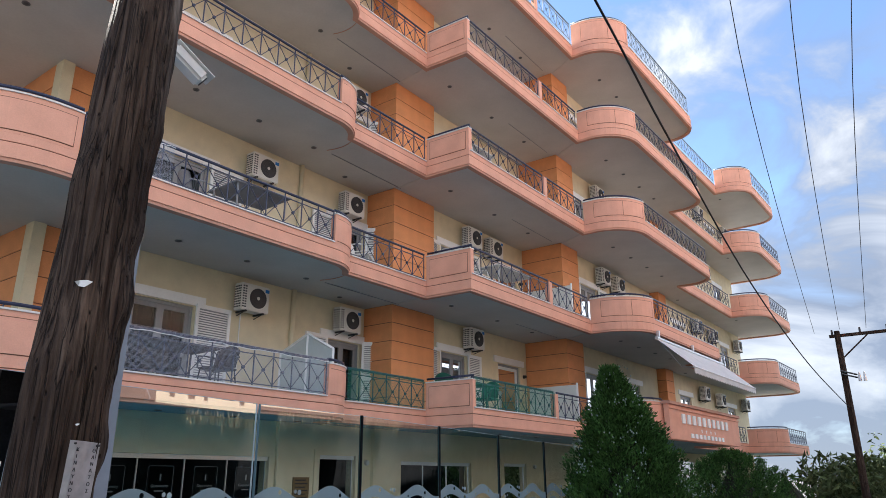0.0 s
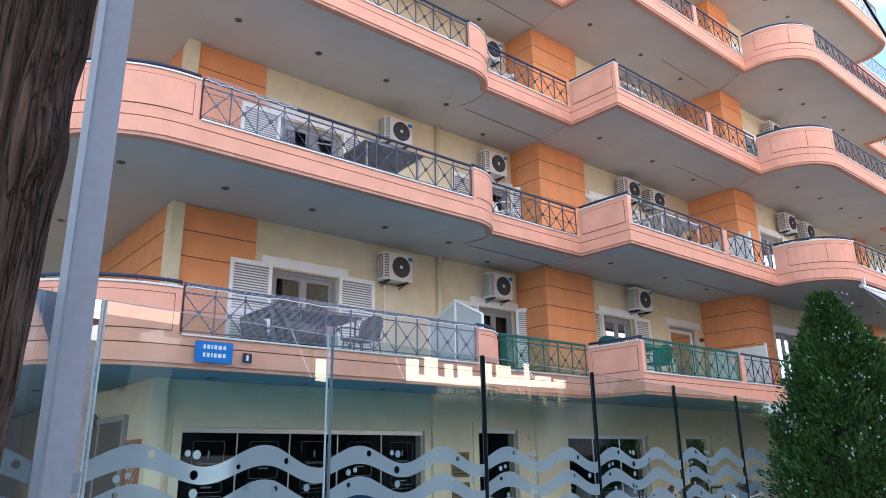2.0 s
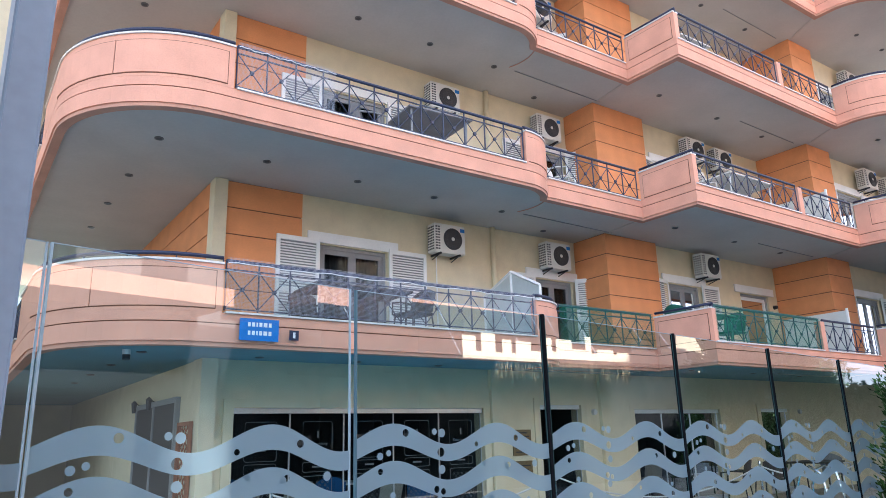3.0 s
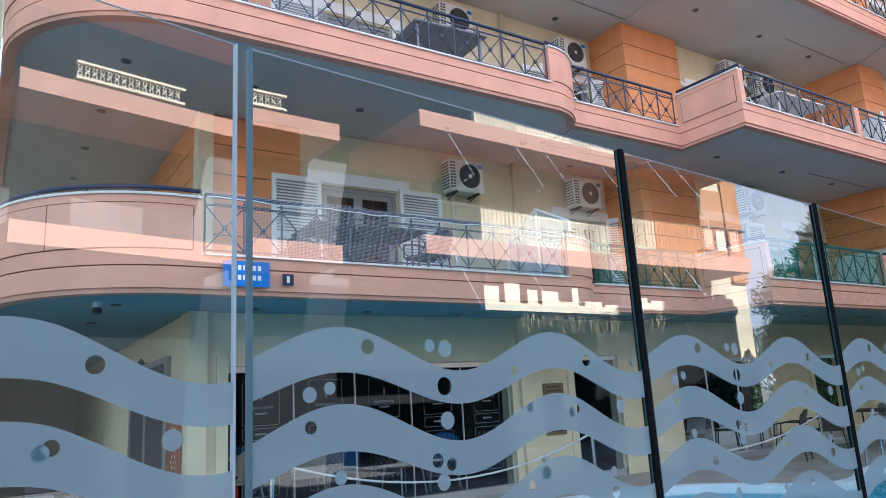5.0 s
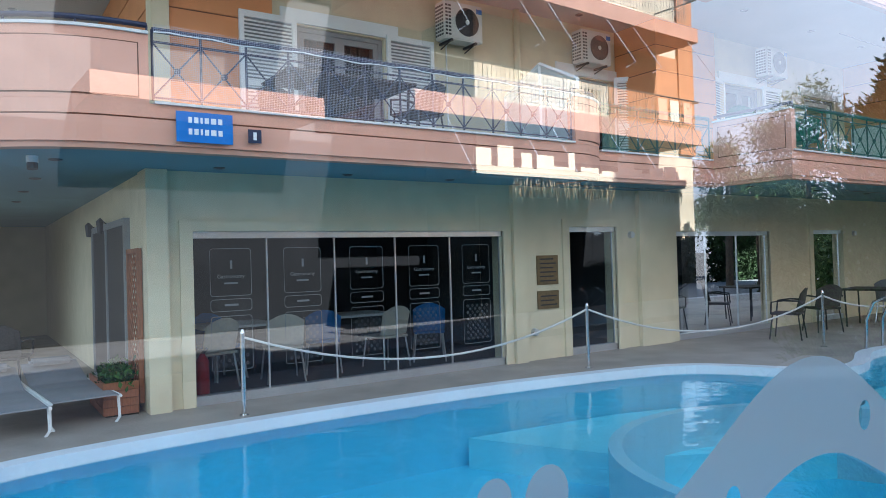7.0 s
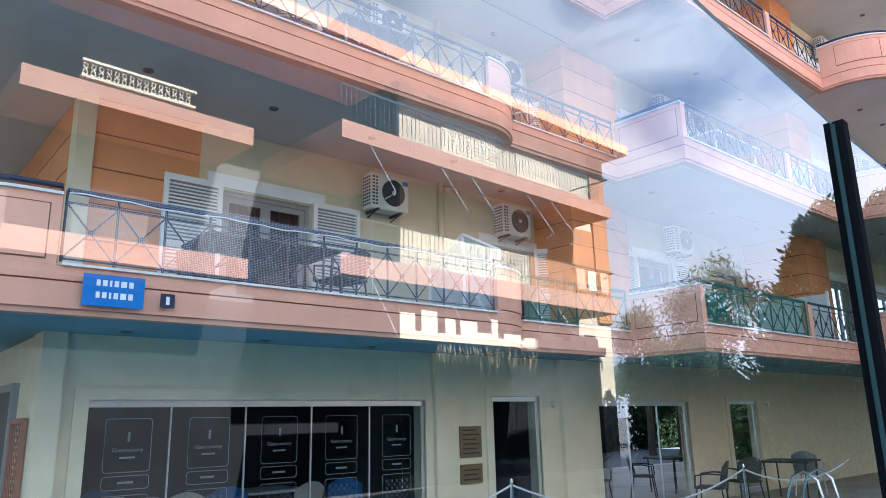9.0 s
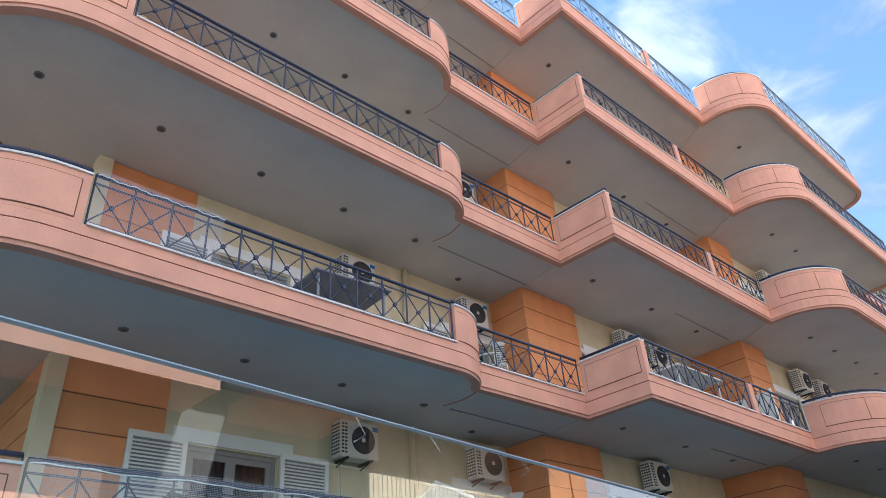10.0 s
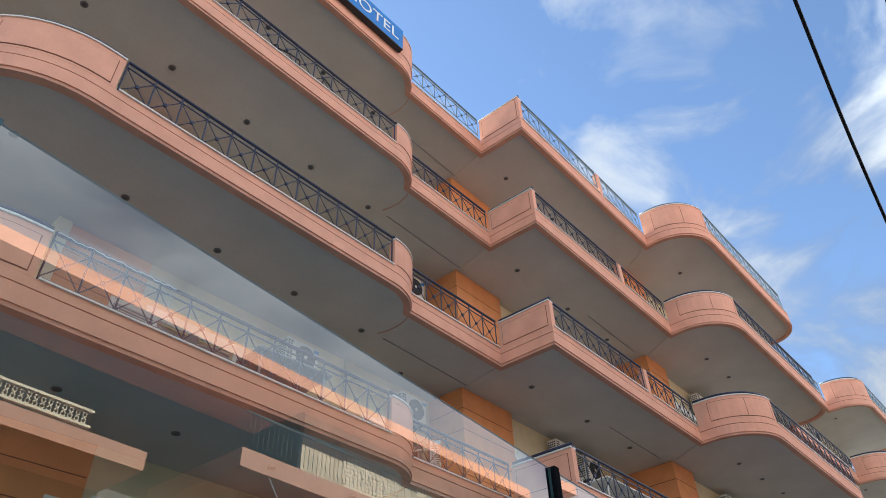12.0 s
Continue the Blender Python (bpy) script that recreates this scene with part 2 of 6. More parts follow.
def rod(bm, a, b, r, n=8, r2=None):
    a, b = Vector(a), Vector(b)
    d = (b - a).normalized()
    u = d.orthogonal().normalized()
    w = d.cross(u)
    r2 = r if r2 is None else r2
    rings = []
    for p, rr in ((a, r), (b, r2)):
        rings.append([bm.verts.new(p + u * (rr * math.cos(2 * math.pi * (i + .5) / n)) + w * (rr * math.sin(2 * math.pi * (i + .5) / n))) for i in range(n)])
    for i in range(n):
        j = (i + 1) % n
        bm.faces.new((rings[0][i], rings[0][j], rings[1][j], rings[1][i]))
    bm.faces.new(rings[0][::-1])
    bm.faces.new(rings[1])


def tube(bm, pts, r, n=8):
    """A tube along a polyline."""
    pts = [Vector(p) for p in pts]
    rings = []
    for i, p in enumerate(pts):
        d = (pts[min(i + 1, len(pts) - 1)] - pts[max(i - 1, 0)]).normalized()
        u = d.cross(Vector((0, 0, 1)))
        u = u.normalized() if u.length > 1e-3 else Vector((1, 0, 0))
        w = d.cross(u)
        rings.append([bm.verts.new(p + u * (r * math.cos(2 * math.pi * k / n)) + w * (r * math.sin(2 * math.pi * k / n))) for k in range(n)])
    for a, b in zip(rings, rings[1:]):
        for k in range(n):
            j = (k + 1) % n
            bm.faces.new((a[k], a[j], b[j], b[k]))
    bm.faces.new(rings[0][::-1])
    bm.faces.new(rings[-1])


def prism(bm, pts, z0, z1):
    lo, hi = [bm.verts.new((x, y, z0)) for x, y in pts], [bm.verts.new((x, y, z1)) for x, y in pts]
    n = len(pts)
    for i in range(n):
        bm.faces.new((lo[i], lo[(i + 1) % n], hi[(i + 1) % n], hi[i]))
    caps = [bm.faces.new(lo[::-1]), bm.faces.new(hi)]
    bmesh.ops.triangulate(bm, faces=caps)


def sheet(bm, pts, z, holes=()):
    """A flat filled outline, with holes."""
    ed = []
    for ring in (pts, *holes):
        vs = [bm.verts.new((x, y, z)) for x, y in ring]
        ed += [bm.edges.new((vs[i], vs[(i + 1) % len(vs)])) for i in range(len(vs))]
    bmesh.ops.triangle_fill(bm, use_beauty=True, edges=ed)


def offset(pts, out):
    """Shift a plan polyline to the right of its way by out."""
    res = []
    for i, p in enumerate(pts):
        p = Vector(p)
        ns = []
        for a, b in ((i - 1, i), (i, i + 1)):
            if 0 <= a and b < len(pts):
                d = (Vector(pts[b]) - Vector(pts[a])).normalized()
                ns.append(Vector((d.y, -d.x)))
        n = sum(ns, Vector((0, 0))).normalized()
        k = max(0.35, n.dot(ns[0]))
        res.append(tuple(p + n * (out / k)))
    return res


def ribbon(bm, pts, out0, out1, z0, z1):
    """A wall of thickness out1 - out0 that follows a plan polyline."""
    a, b = offset(pts, out1), offset(pts, out0)
    v = [[bm.verts.new((*a[i], z0)), bm.verts.new((*a[i], z1)), bm.verts.new((*b[i], z1)), bm.verts.new((*b[i], z0))] for i in range(len(pts))]
    for p, q in zip(v, v[1:]):
        for k in range(4):
            j = (k + 1) % 4
            bm.faces.new((p[k], q[k], q[j], p[j]))
    bm.faces.new(v[0])
    bm.faces.new(v[-1][::-1])


def finish(bm, name, mat, smooth=False):
    bmesh.ops.recalc_face_normals(bm, faces=bm.faces[:])
    me = bpy.data.meshes.new(name)
    bm.to_mesh(me)
    bm.free()
    me.materials.append(mat)
    if smooth:
        for p in me.polygons:
            p.use_smooth = True
    return me


def part(name, bm, mat, parent, label="", smooth=False):
    ob = new(name, finish(bm, name, mat, smooth))
    ob.parent = parent
    if label:
        tagged(ob, label)
    return ob


def share(name, me, parent, m):
    ob = new(name, me)
    ob.parent = parent
    ob.matrix_basis = m
    return ob


def thing(name, label, category, group="", kind="", at=(0, 0, 0)):
    ob = new(name)
    ob.location = at
    ob.empty_display_size = 0.1
    return tagged(ob, label, category, group, kind)


def single(name, bm, mat, label, category="", group="", kind="", smooth=False):
    return tagged(new(name, finish(bm, name, mat, smooth)), label, category, group, kind)


def arc(cx, cy, r, a0, a1, n=10):
    return [(cx + r * math.cos(radians(a0 + (a1 - a0) * i / n)), cy + r * math.sin(radians(a0 + (a1 - a0) * i / n))) for i in range(n + 1)]


# ---------- the hotel's plan ----------
LEVELS = [2.72, 5.60, 8.58, 11.58, 14.58]          # underside of each balcony edge
GROUND, DECK_Z = 0.05, 0.20
CORNER = arc(3.6, 11.5, 1.63, 180, 270, 14)
SMALL = arc(8.75, 10.77, 0.9, 270, 322.5, 8)
BULGE = arc(19.2, 8.8, 1.2, 180, 270, 12)
TAIL = arc(25.0, 8.5, 0.9, 270, 360, 10)
BULGE_FAR = arc(33.6, 8.6, 1.1, 180, 270, 10)
TAIL_FAR = arc(37.3, 8.6, 1.1, 270, 360, 10)
EDGE = [(1.97, 24.0)] + CORNER + SMALL + [(11.95, 10.22), (12.0, 9.02), (18.0, 9.05)] + BULGE + TAIL + [(25.9, 8.9), (32.5, 8.9)] + BULGE_FAR + TAIL_FAR + [(38.4, 16.0)]
# solid parapets and open railings along the edge
SOLID = {"corner": [(1.97, 13.0)] + CORNER + [(3.78, 9.87)],
         "small": [(8.70, 9.87)] + SMALL,
         "step": [(11.95, 10.22), (12.0, 9.02)],
         "bulge": [(18.0, 9.05)] + BULGE[:-1] + [(19.1, 7.6)],
         "far": [(32.5, 8.9)] + BULGE_FAR,
         }
OPEN = {"side": ((1.97, 23.5), (1.97, 13.05)), "main": ((3.82, 9.87), (8.68, 9.87)), "recess": ((9.50, 10.22), (11.92, 10.22)),
        "front": ((12.04, 9.02), (15.60, 9.035)), "front_short": ((15.78, 9.035), (17.96, 9.05)), "outer": ((19.14, 7.6), (25.0, 7.6)),
        "gap": ((26.0, 8.9), (32.4, 8.9)), "outer_far": ((33.65, 7.5), (37.3, 7.5))}


ROOF_RISE = 0.20      # the roof terrace has taller parapets


def build_level(k, z):
    b = thing("balcony", "salmon rendered concrete balcony running round the hotel", "balcony", "hotel balconies", at=(0, 0, z))
    bm = bmesh.new()
    inner = offset(EDGE, -0.10)
    sheet(bm, inner + [(36.2, 24.0)], 0.06)
    sheet(bm, inner + [(36.2, 24.0)], 0.34)
    part("slab", bm, SOFFIT if k else SOFFIT_TINTED, b, "grey-beige painted soffit slab" if k else "soffit slab over the pool deck with reflected teal light in its colour")
    bm = bmesh.new()
    ribbon(bm, EDGE, -0.14, 0.0, 0.05, 0.26)
    part("fascia", bm, SALMON, b)
    bm = bmesh.new()
    ribbon(bm, EDGE, -0.13, -0.014, 0.26, 0.275)
    part("joint", bm, JOINT, b, "dark recessed joint line")
    bm = bmesh.new()
    ribbon(bm, EDGE, -0.14, -0.002, 0.275, 0.39)
    part("upper_fascia", bm, SALMON, b)
    bm = bmesh.new()
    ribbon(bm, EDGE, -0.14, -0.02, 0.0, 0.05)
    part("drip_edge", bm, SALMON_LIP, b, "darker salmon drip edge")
    up = ROOF_RISE if k == 4 else 0.0
    for key, pts in SOLID.items():
        bm = bmesh.new()
        ribbon(bm, pts, -0.13, 0.0, 0.39, 0.97 + up)
        p = part("parapet", bm, SALMON, b, "solid salmon parapet")
        bm = bmesh.new()
        ribbon(bm, pts, -0.15, 0.02, 0.97 + up, 0.995 + up)
        part("cap", bm, LEDGE, p, "pale marble cap")
        # raised panels with a shadow gap round them
        n = len(pts)
        if key == "corner":
            cuts = [(1, 8), (8, n - 1)]
        elif key in ("bulge", "far"):
            cuts = [(1, n // 2), (n // 2, n - 1)]
        else:
            cuts = [(0, n - 1)]
        for i0, i1 in cuts:
            seg = [Vector(q) for q in pts[i0:i1 + 1]]
            if len(seg) < 2:
                continue
            seg[0] = seg[0] + (seg[1] - seg[0]).normalized() * (0.09 if i0 == cuts[0][0] else 0.006)
            seg[-1] = seg[-1] + (seg[-2] - seg[-1]).normalized() * (0.09 if i1 == cuts[-1][1] else 0.006)
            bm = bmesh.new()
            ribbon(bm, [tuple(q) for q in seg], -0.01, 0.012, 0.44, 0.88 + up)
            part("panel", bm, SALMON, p)
            q2 = [tuple(q) for q in seg]
            for za, zb in ((0.428, 0.440), (0.880 + up, 0.892 + up)):
                bm = bmesh.new()
                ribbon(bm, q2, 0.0005, 0.003, za, zb)
                part("joint", bm, JOINT, p)
            for u, v in ((seg[0], seg[1]), (seg[-1], seg[-2])):
                d = (v - u).normalized() * 0.012
                bm = bmesh.new()
                ribbon(bm, [tuple(u - d), tuple(u)] if u is seg[0] else [tuple(u), tuple(u - d)], 0.0005, 0.003, 0.428, 0.892 + up)
                part("joint", bm, JOINT, p)
    for key, ((xa, ya), (xb, yb)) in OPEN.items():
        bm = bmesh.new()
        ribbon(bm, [(xa, ya), (xb, yb)], -0.16, 0.025, 0.39, 0.412)
        part("ledge", bm, LEDGE, b, "thin pale marble ledge")
    bm = bmesh.new()
    ribbon(bm, [(15.61, 9.035), (15.77, 9.036)], -0.13, 0.0, 0.39, 0.99 + up)
    part("pier", bm, SALMON, b, "salmon pier between railings")
    return b


BAR = {}


def brace_mesh(w, h, mat):
    key = (round(w, 3), mat.name)
    if key not in BAR:
        bm = bmesh.new()
        rod(bm, (-w / 2, 0, 0), (w / 2, 0, h), 0.008, 5)
        rod(bm, (-w / 2, 0.006, h), (w / 2, 0.006, 0), 0.008, 5)
        rod(bm, (0, -0.016, h / 2), (0, 0.016, h / 2), 0.028, 8)
        bx = finish(bm, "cross_brace", mat)
        bm = bmesh.new()
        rod(bm, (0, 0, -0.03), (0, 0, h + 0.1), 0.012, 6)
        BAR[key] = (bx, finish(bm, "post", mat))
    return BAR[key]


def build_railing(key, z, mat, k):
    (xa, ya), (xb, yb) = OPEN[key]
    a, b = Vector((xa, ya)), Vector((xb, yb))
    d, length = (b - a).normalized(), (b - a).length
    ang = math.atan2(d.y, d.x)
    nrm = Vector((d.y, -d.x))
    a = a - nrm * 0.05
    r = thing("balcony_railing", "blue painted metal railing with crossed bars on a balcony" if mat is RAIL_BLUE else "grey-blue metal railing with crossed bars on the roof terrace", "railing", "hotel balcony railings", at=(a.x, a.y, z))
    r.rotation_euler = (0, 0, ang)
    n = max(2, round(length / 0.42))
    w = length / n
    h = 0.47
    bx, po = brace_mesh(w, h, mat)
    bm = bmesh.new()
    rod(bm, (0, 0, 1.03), (length, 0, 1.03), 0.024, 8)
    part("handrail", bm, mat, r)
    for zz in (0.455, 0.93):
        bm = bmesh.new()
        box(bm, 0, length, -0.008, 0.008, zz - 0.008, zz + 0.008)
        part("rail", bm, mat, r)
    for i in range(n + 1):
        share("post", po, r, Matrix.Translation((i * w, 0, 0.46)))
    for i in range(n):
        share("cross_brace", bx, r, Matrix.Translation(((i + .5) * w, 0, 0.46)))
    return r


def build_handrail(pts, z, mat):
    """The blue tube over a solid parapet, on short stubs."""
    pts = offset(pts, -0.05)
    r = thing("parapet_handrail", "dark blue tubular handrail above a salmon parapet" if mat is RAIL_BLUE else "grey-blue tubular handrail above the roof parapet", "handrail", "parapet handrails", at=(0, 0, z))
    bm = bmesh.new()
    tube(bm, [(x, y, 1.06) for x, y in pts], 0.024)
    part("tube", bm, mat, r, smooth=True)
    for i in range(1, len(pts), 3):
        bm = bmesh.new()
        rod(bm, (*pts[i], 0.98), (*pts[i], 1.06), 0.01, 6)
        part("stub", bm, mat, r)


for k, z in enumerate(LEVELS):
    build_level(k, z)
    mat = RAIL_LIGHT if k == 4 else RAIL_BLUE
    for key in OPEN:
        if not (k == 4 and key == "main"):
            build_railing(key, z + (ROOF_RISE if k == 4 else 0), mat, k)
    for key in SOLID:
        build_handrail(SOLID[key], z + (ROOF_RISE if k == 4 else 0), mat)


# ---------- walls ----------
def wall(name, x0, x1, y, t, z0, z1, holes, mat, label):
    """An upright wall facing -y with rectangular openings (x0, x1, z0, z1)."""
    bm = bmesh.new()
    cuts = sorted(holes)
    x = x0
    for hx0, hx1, hz0, hz1 in cuts:
        if hx0 > x:
            box(bm, x, hx0, y, y + t, z0, z1)
        if hz0 > z0 + 0.01:
            box(bm, hx0, hx1, y, y + t, z0, hz0)
        if hz1 < z1 - 0.01:
            box(bm, hx0, hx1, y, y + t, hz1, z1)
        x = hx1
    if x < x1:
        box(bm, x, x1, y, y + t, z0, z1)
    bmesh.ops.remove_doubles(bm, verts=bm.verts[:], dist=1e-4)
    return single(name, bm, mat, label, "wall", kind="structure")


def bands(name, x0, x1, y0, y1, z0, z1, label, n=6):
    """Rendered orange pier split into courses by recessed joints."""
    t = thing(name, label, "pilaster", "orange pilasters")
    bm = boxed(x0 + 0.012, x1 - 0.012, y0 + 0.012, y1 - 0.012, z0, z1)
    part("core", bm, JOINT, t)
    h = (z1 - z0) / n
    bm = boxed(x0, x1, y0, y1, 0, h - 0.018)
    me = finish(bm, "course", ORANGE)
    for i in range(n):
        share("course", me, t, Matrix.Translation((0, 0, z0 + i * h + 0.009)))
    return t


DOOR_H = 2.12
WALLS = {}
for k in range(4):
    z0, z1 = LEVELS[k] + 0.34, LEVELS[k + 1] + 0.06
    f = LEVELS[k]
    wall("wall_front", 4.5, 12.1, 12.25, 0.2, z0, z1, [(6.1, 7.4, z0, f + DOOR_H), (10.87, 11.95, z0, f + DOOR_H - 0.08)], CREAM, "cream rendered hotel wall behind a balcony")
    wall("wall_middle", 13.7, 18.52, 11.5, 0.2, z0, z1, [(14.2, 15.3, z0, f + DOOR_H), (16.9, 18.1, z0, f + DOOR_H + 0.03)], CREAM, "cream rendered hotel wall behind a balcony")
    wall("wall_outer", 19.6, 26.4, 10.3, 0.2, z0, z1, [(20.0, 21.3, z0, f + DOOR_H), (23.0, 24.4, z0, f + DOOR_H)], CREAM, "cream rendered hotel wall behind a balcony")
    wall("wall_far", 26.4, 37.6, 10.1, 0.2, z0, z1, [(28.0, 29.3, z0, f + DOOR_H), (34.4, 35.6, z0, f + DOOR_H)], CREAM, "cream rendered far hotel wall behind a balcony")
    bm = boxed(4.3, 4.5, 12.18, 12.45, z0, z1)
    single("column", bm, CREAM, "slim cream corner column of the hotel", "column", "corner columns", kind="structure")
    t = bands("pilaster", 4.5, 5.77, 12.225, 12.26, z0, z1, "orange banded wall panel beside the corner column")
    t = bands("pilaster", 12.09, 13.7, 11.35, 12.3, z0, z1, "orange banded pilaster between balcony doors")
    t = bands("pilaster", 18.5, 19.6, 10.1, 11.6, z0, z1, "orange banded pilaster between balcony doors")
    t = bands("pilaster", 26.2, 27.0, 9.95, 10.45, z0, z1, "orange banded pilaster between balcony doors")
    t = bands("pilaster", 4.30, 4.36, 12.46, 17.5, z0, z1, "orange banded side wall of the hotel")
    bm = boxed(4.32, 4.5, 12.45, 23.0, z0, z1)
    single("wall_side", bm, CREAM, "cream side wall of the hotel", "wall", kind="structure")
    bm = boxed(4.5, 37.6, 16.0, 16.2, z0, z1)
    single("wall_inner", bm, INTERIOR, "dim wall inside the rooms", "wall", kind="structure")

# ground floor
GY = 11.6
wall("wall_ground", 4.28, 26.0, GY, 0.25, DECK_Z, LEVELS[0] + 0.06,
     [(4.55, 8.9, DECK_Z, 2.12), (10.2, 11.25, DECK_Z, 2.18), (12.75, 15.6, DECK_Z, 2.10), (17.2, 18.4, DECK_Z, 2.12)], CREAM, "cream ground floor wall beside the pool")
wall("wall_ground_far", 26.0, 37.6, GY, 0.25, DECK_Z, LEVELS[0] + 0.06, [], CREAM, "cream ground floor wall far along the hotel")
bm = boxed(4.06, 4.28, 11.5, 11.9, DECK_Z, LEVELS[0] + 0.06)
single("corner_pillar", bm, CREAM, "cream square pillar at the hotel corner", "pillar", kind="structure")
bm = boxed(4.09, 4.2, 11.9, 23.0, DECK_Z, LEVELS[0] + 0.06)
single("wall_ground_side", bm, CREAM, "cream side wall on the ground floor", "wall", kind="structure")
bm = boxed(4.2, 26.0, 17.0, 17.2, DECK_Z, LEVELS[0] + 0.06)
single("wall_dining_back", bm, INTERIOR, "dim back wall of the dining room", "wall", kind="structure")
# added partitions close the ground floor rooms against stray daylight
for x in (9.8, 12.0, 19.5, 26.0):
    single("wall_partition", boxed(x, x + 0.15, GY + 0.25, 17.0, DECK_Z, LEVELS[0] + 0.06), INTERIOR, "dim added partition closing the ground floor rooms", "wall", kind="structure")
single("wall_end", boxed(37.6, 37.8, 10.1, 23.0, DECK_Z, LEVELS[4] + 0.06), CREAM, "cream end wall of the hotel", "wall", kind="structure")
# added partitions keep daylight from leaking through the upper rooms
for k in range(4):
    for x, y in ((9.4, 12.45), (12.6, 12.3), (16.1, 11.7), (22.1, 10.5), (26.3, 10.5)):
        single("wall_room", boxed(x, x + 0.12, y, 16.0, LEVELS[k] + 0.34, LEVELS[k + 1] + 0.06), INTERIOR, "dim added partition closing the hotel rooms", "wall", kind="structure")
single("wall_yard", boxed(-14, 4.15, 23.0, 23.2, GROUND, 3.2), CREAM, "cream yard wall behind the pool terrace", "wall", kind="structure")
single("wall_yard_side", boxed(-14.2, -14.0, 4.0, 23.2, GROUND, 2.6), CREAM, "cream yard wall beside the pool terrace", "wall", kind="structure")

# ---------- ground ----------
bm = bmesh.new()
POOL = [(2.0, 9.9), (2.8, 10.35), (4.2, 10.55), (6.0, 10.58), (7.8, 10.48), (9.5, 10.2), (10.4, 9.95), (10.9, 9.5), (11.3, 8.75), (11.7, 8.42), (12.3, 8.45), (13.3, 8.85), (14.2, 8.85), (15.1, 8.4), (15.6, 7.0), (15.2, 5.9), (13.8, 5.5), (2.4, 4.7), (1.3, 5.3), (1.0, 7.5), (1.3, 9.2)]


def smooth_loop(pts, n=4):
    out = []
    m = len(pts)
    for i in range(m):
        p0, p1, p2, p3 = (Vector(pts[(i + j - 1) % m]) for j in range(4))
        for s in range(n):
            t = s / n
            out.append(tuple(0.5 * (2 * p1 + (p2 - p0) * t + (2 * p0 - 5 * p1 + 4 * p2 - p3) * t * t + (3 * p1 - p0 - 3 * p2 + p3) * t ** 3)))
    return out


RIM = smooth_loop(POOL)


def flat_with_hole(outer, hole, z):
    bm = bmesh.new()
    ed = []
    for ring in (outer, hole):
        vs = [bm.verts.new((x, y, z)) for x, y in ring]
        ed += [bm.edges.new((vs[i], vs[(i + 1) % len(vs)])) for i in range(len(vs))]
    bmesh.ops.triangle_fill(bm, use_beauty=True, edges=ed)
    return bm


PANEL = 0.95
# joints of the gently curved glass fence: plan and top height
FENCE = [(0.47, 3.46, 2.10), (1.387, 3.667, 2.104), (2.325, 3.835, 2.104), (3.272, 3.932, 2.103), (4.217, 3.997, 2.086), (5.165, 4.063, 2.064), (6.112, 4.137, 2.044)]
FENCE += [(6.112 + 0.947 * i, 4.137 + 0.073 * i, 2.044 - 0.016 * i) for i in range(1, 12)]
deck = flat_with_hole([(-6, 3.1), (40, 6.2), (40, 11.7), (40, 30), (-6, 30)], RIM, DECK_Z)
single("pool_deck", deck, DECK, "brown stone paving round the pool", "paving", kind="structure")
bm = bmesh.new()
ribbon(bm, RIM + [RIM[0]], -0.02, 0.17, DECK_Z - 0.1, DECK_Z + 0.02)
single("pool_coping", bm, COPING, "white pool coping", "coping", kind="structure")
bm = bmesh.new()
ribbon(bm, RIM + [RIM[0]], -0.03, 0.05, DECK_Z - 1.0, DECK_Z - 0.02)
single("pool_wall", bm, POOL_BLUE, "blue pool wall", "pool", kind="structure")
bm = bmesh.new()
prism(bm, offset(RIM, 0.03), DECK_Z - 1.0, DECK_Z - 0.9)
single("pool_floor", bm, POOL_BLUE, "blue pool floor", "pool", kind="structure")
# the lighter look of shallow water is put into this paler liner
POOL_PALE = material("shallow_water_liner", (0.45, 0.90, 0.95), 0.4, grain=20, amount=0.05, stain=0.08)
bm = bmesh.new()
prism(bm, [(7.3, 10.35), (8.2, 8.55), (10.2, 7.5), (15.35, 7.4), (14.9, 8.35), (14.1, 8.75), (13.3, 8.75), (12.35, 8.35), (11.65, 8.33), (11.2, 8.68), (10.8, 9.4), (10.3, 9.85), (9.45, 10.1)], DECK_Z - 0.95, DECK_Z - 0.55)
single("pool_shelf", bm, POOL_PALE, "pale shallow shelf under the pool water", "pool", kind="structure")
bm = bmesh.new()
v = [bm.verts.new((x, y, DECK_Z - 0.09)) for x, y in RIM]
bm.faces.new(v)
bmesh.ops.triangulate(bm, faces=bm.faces[:])


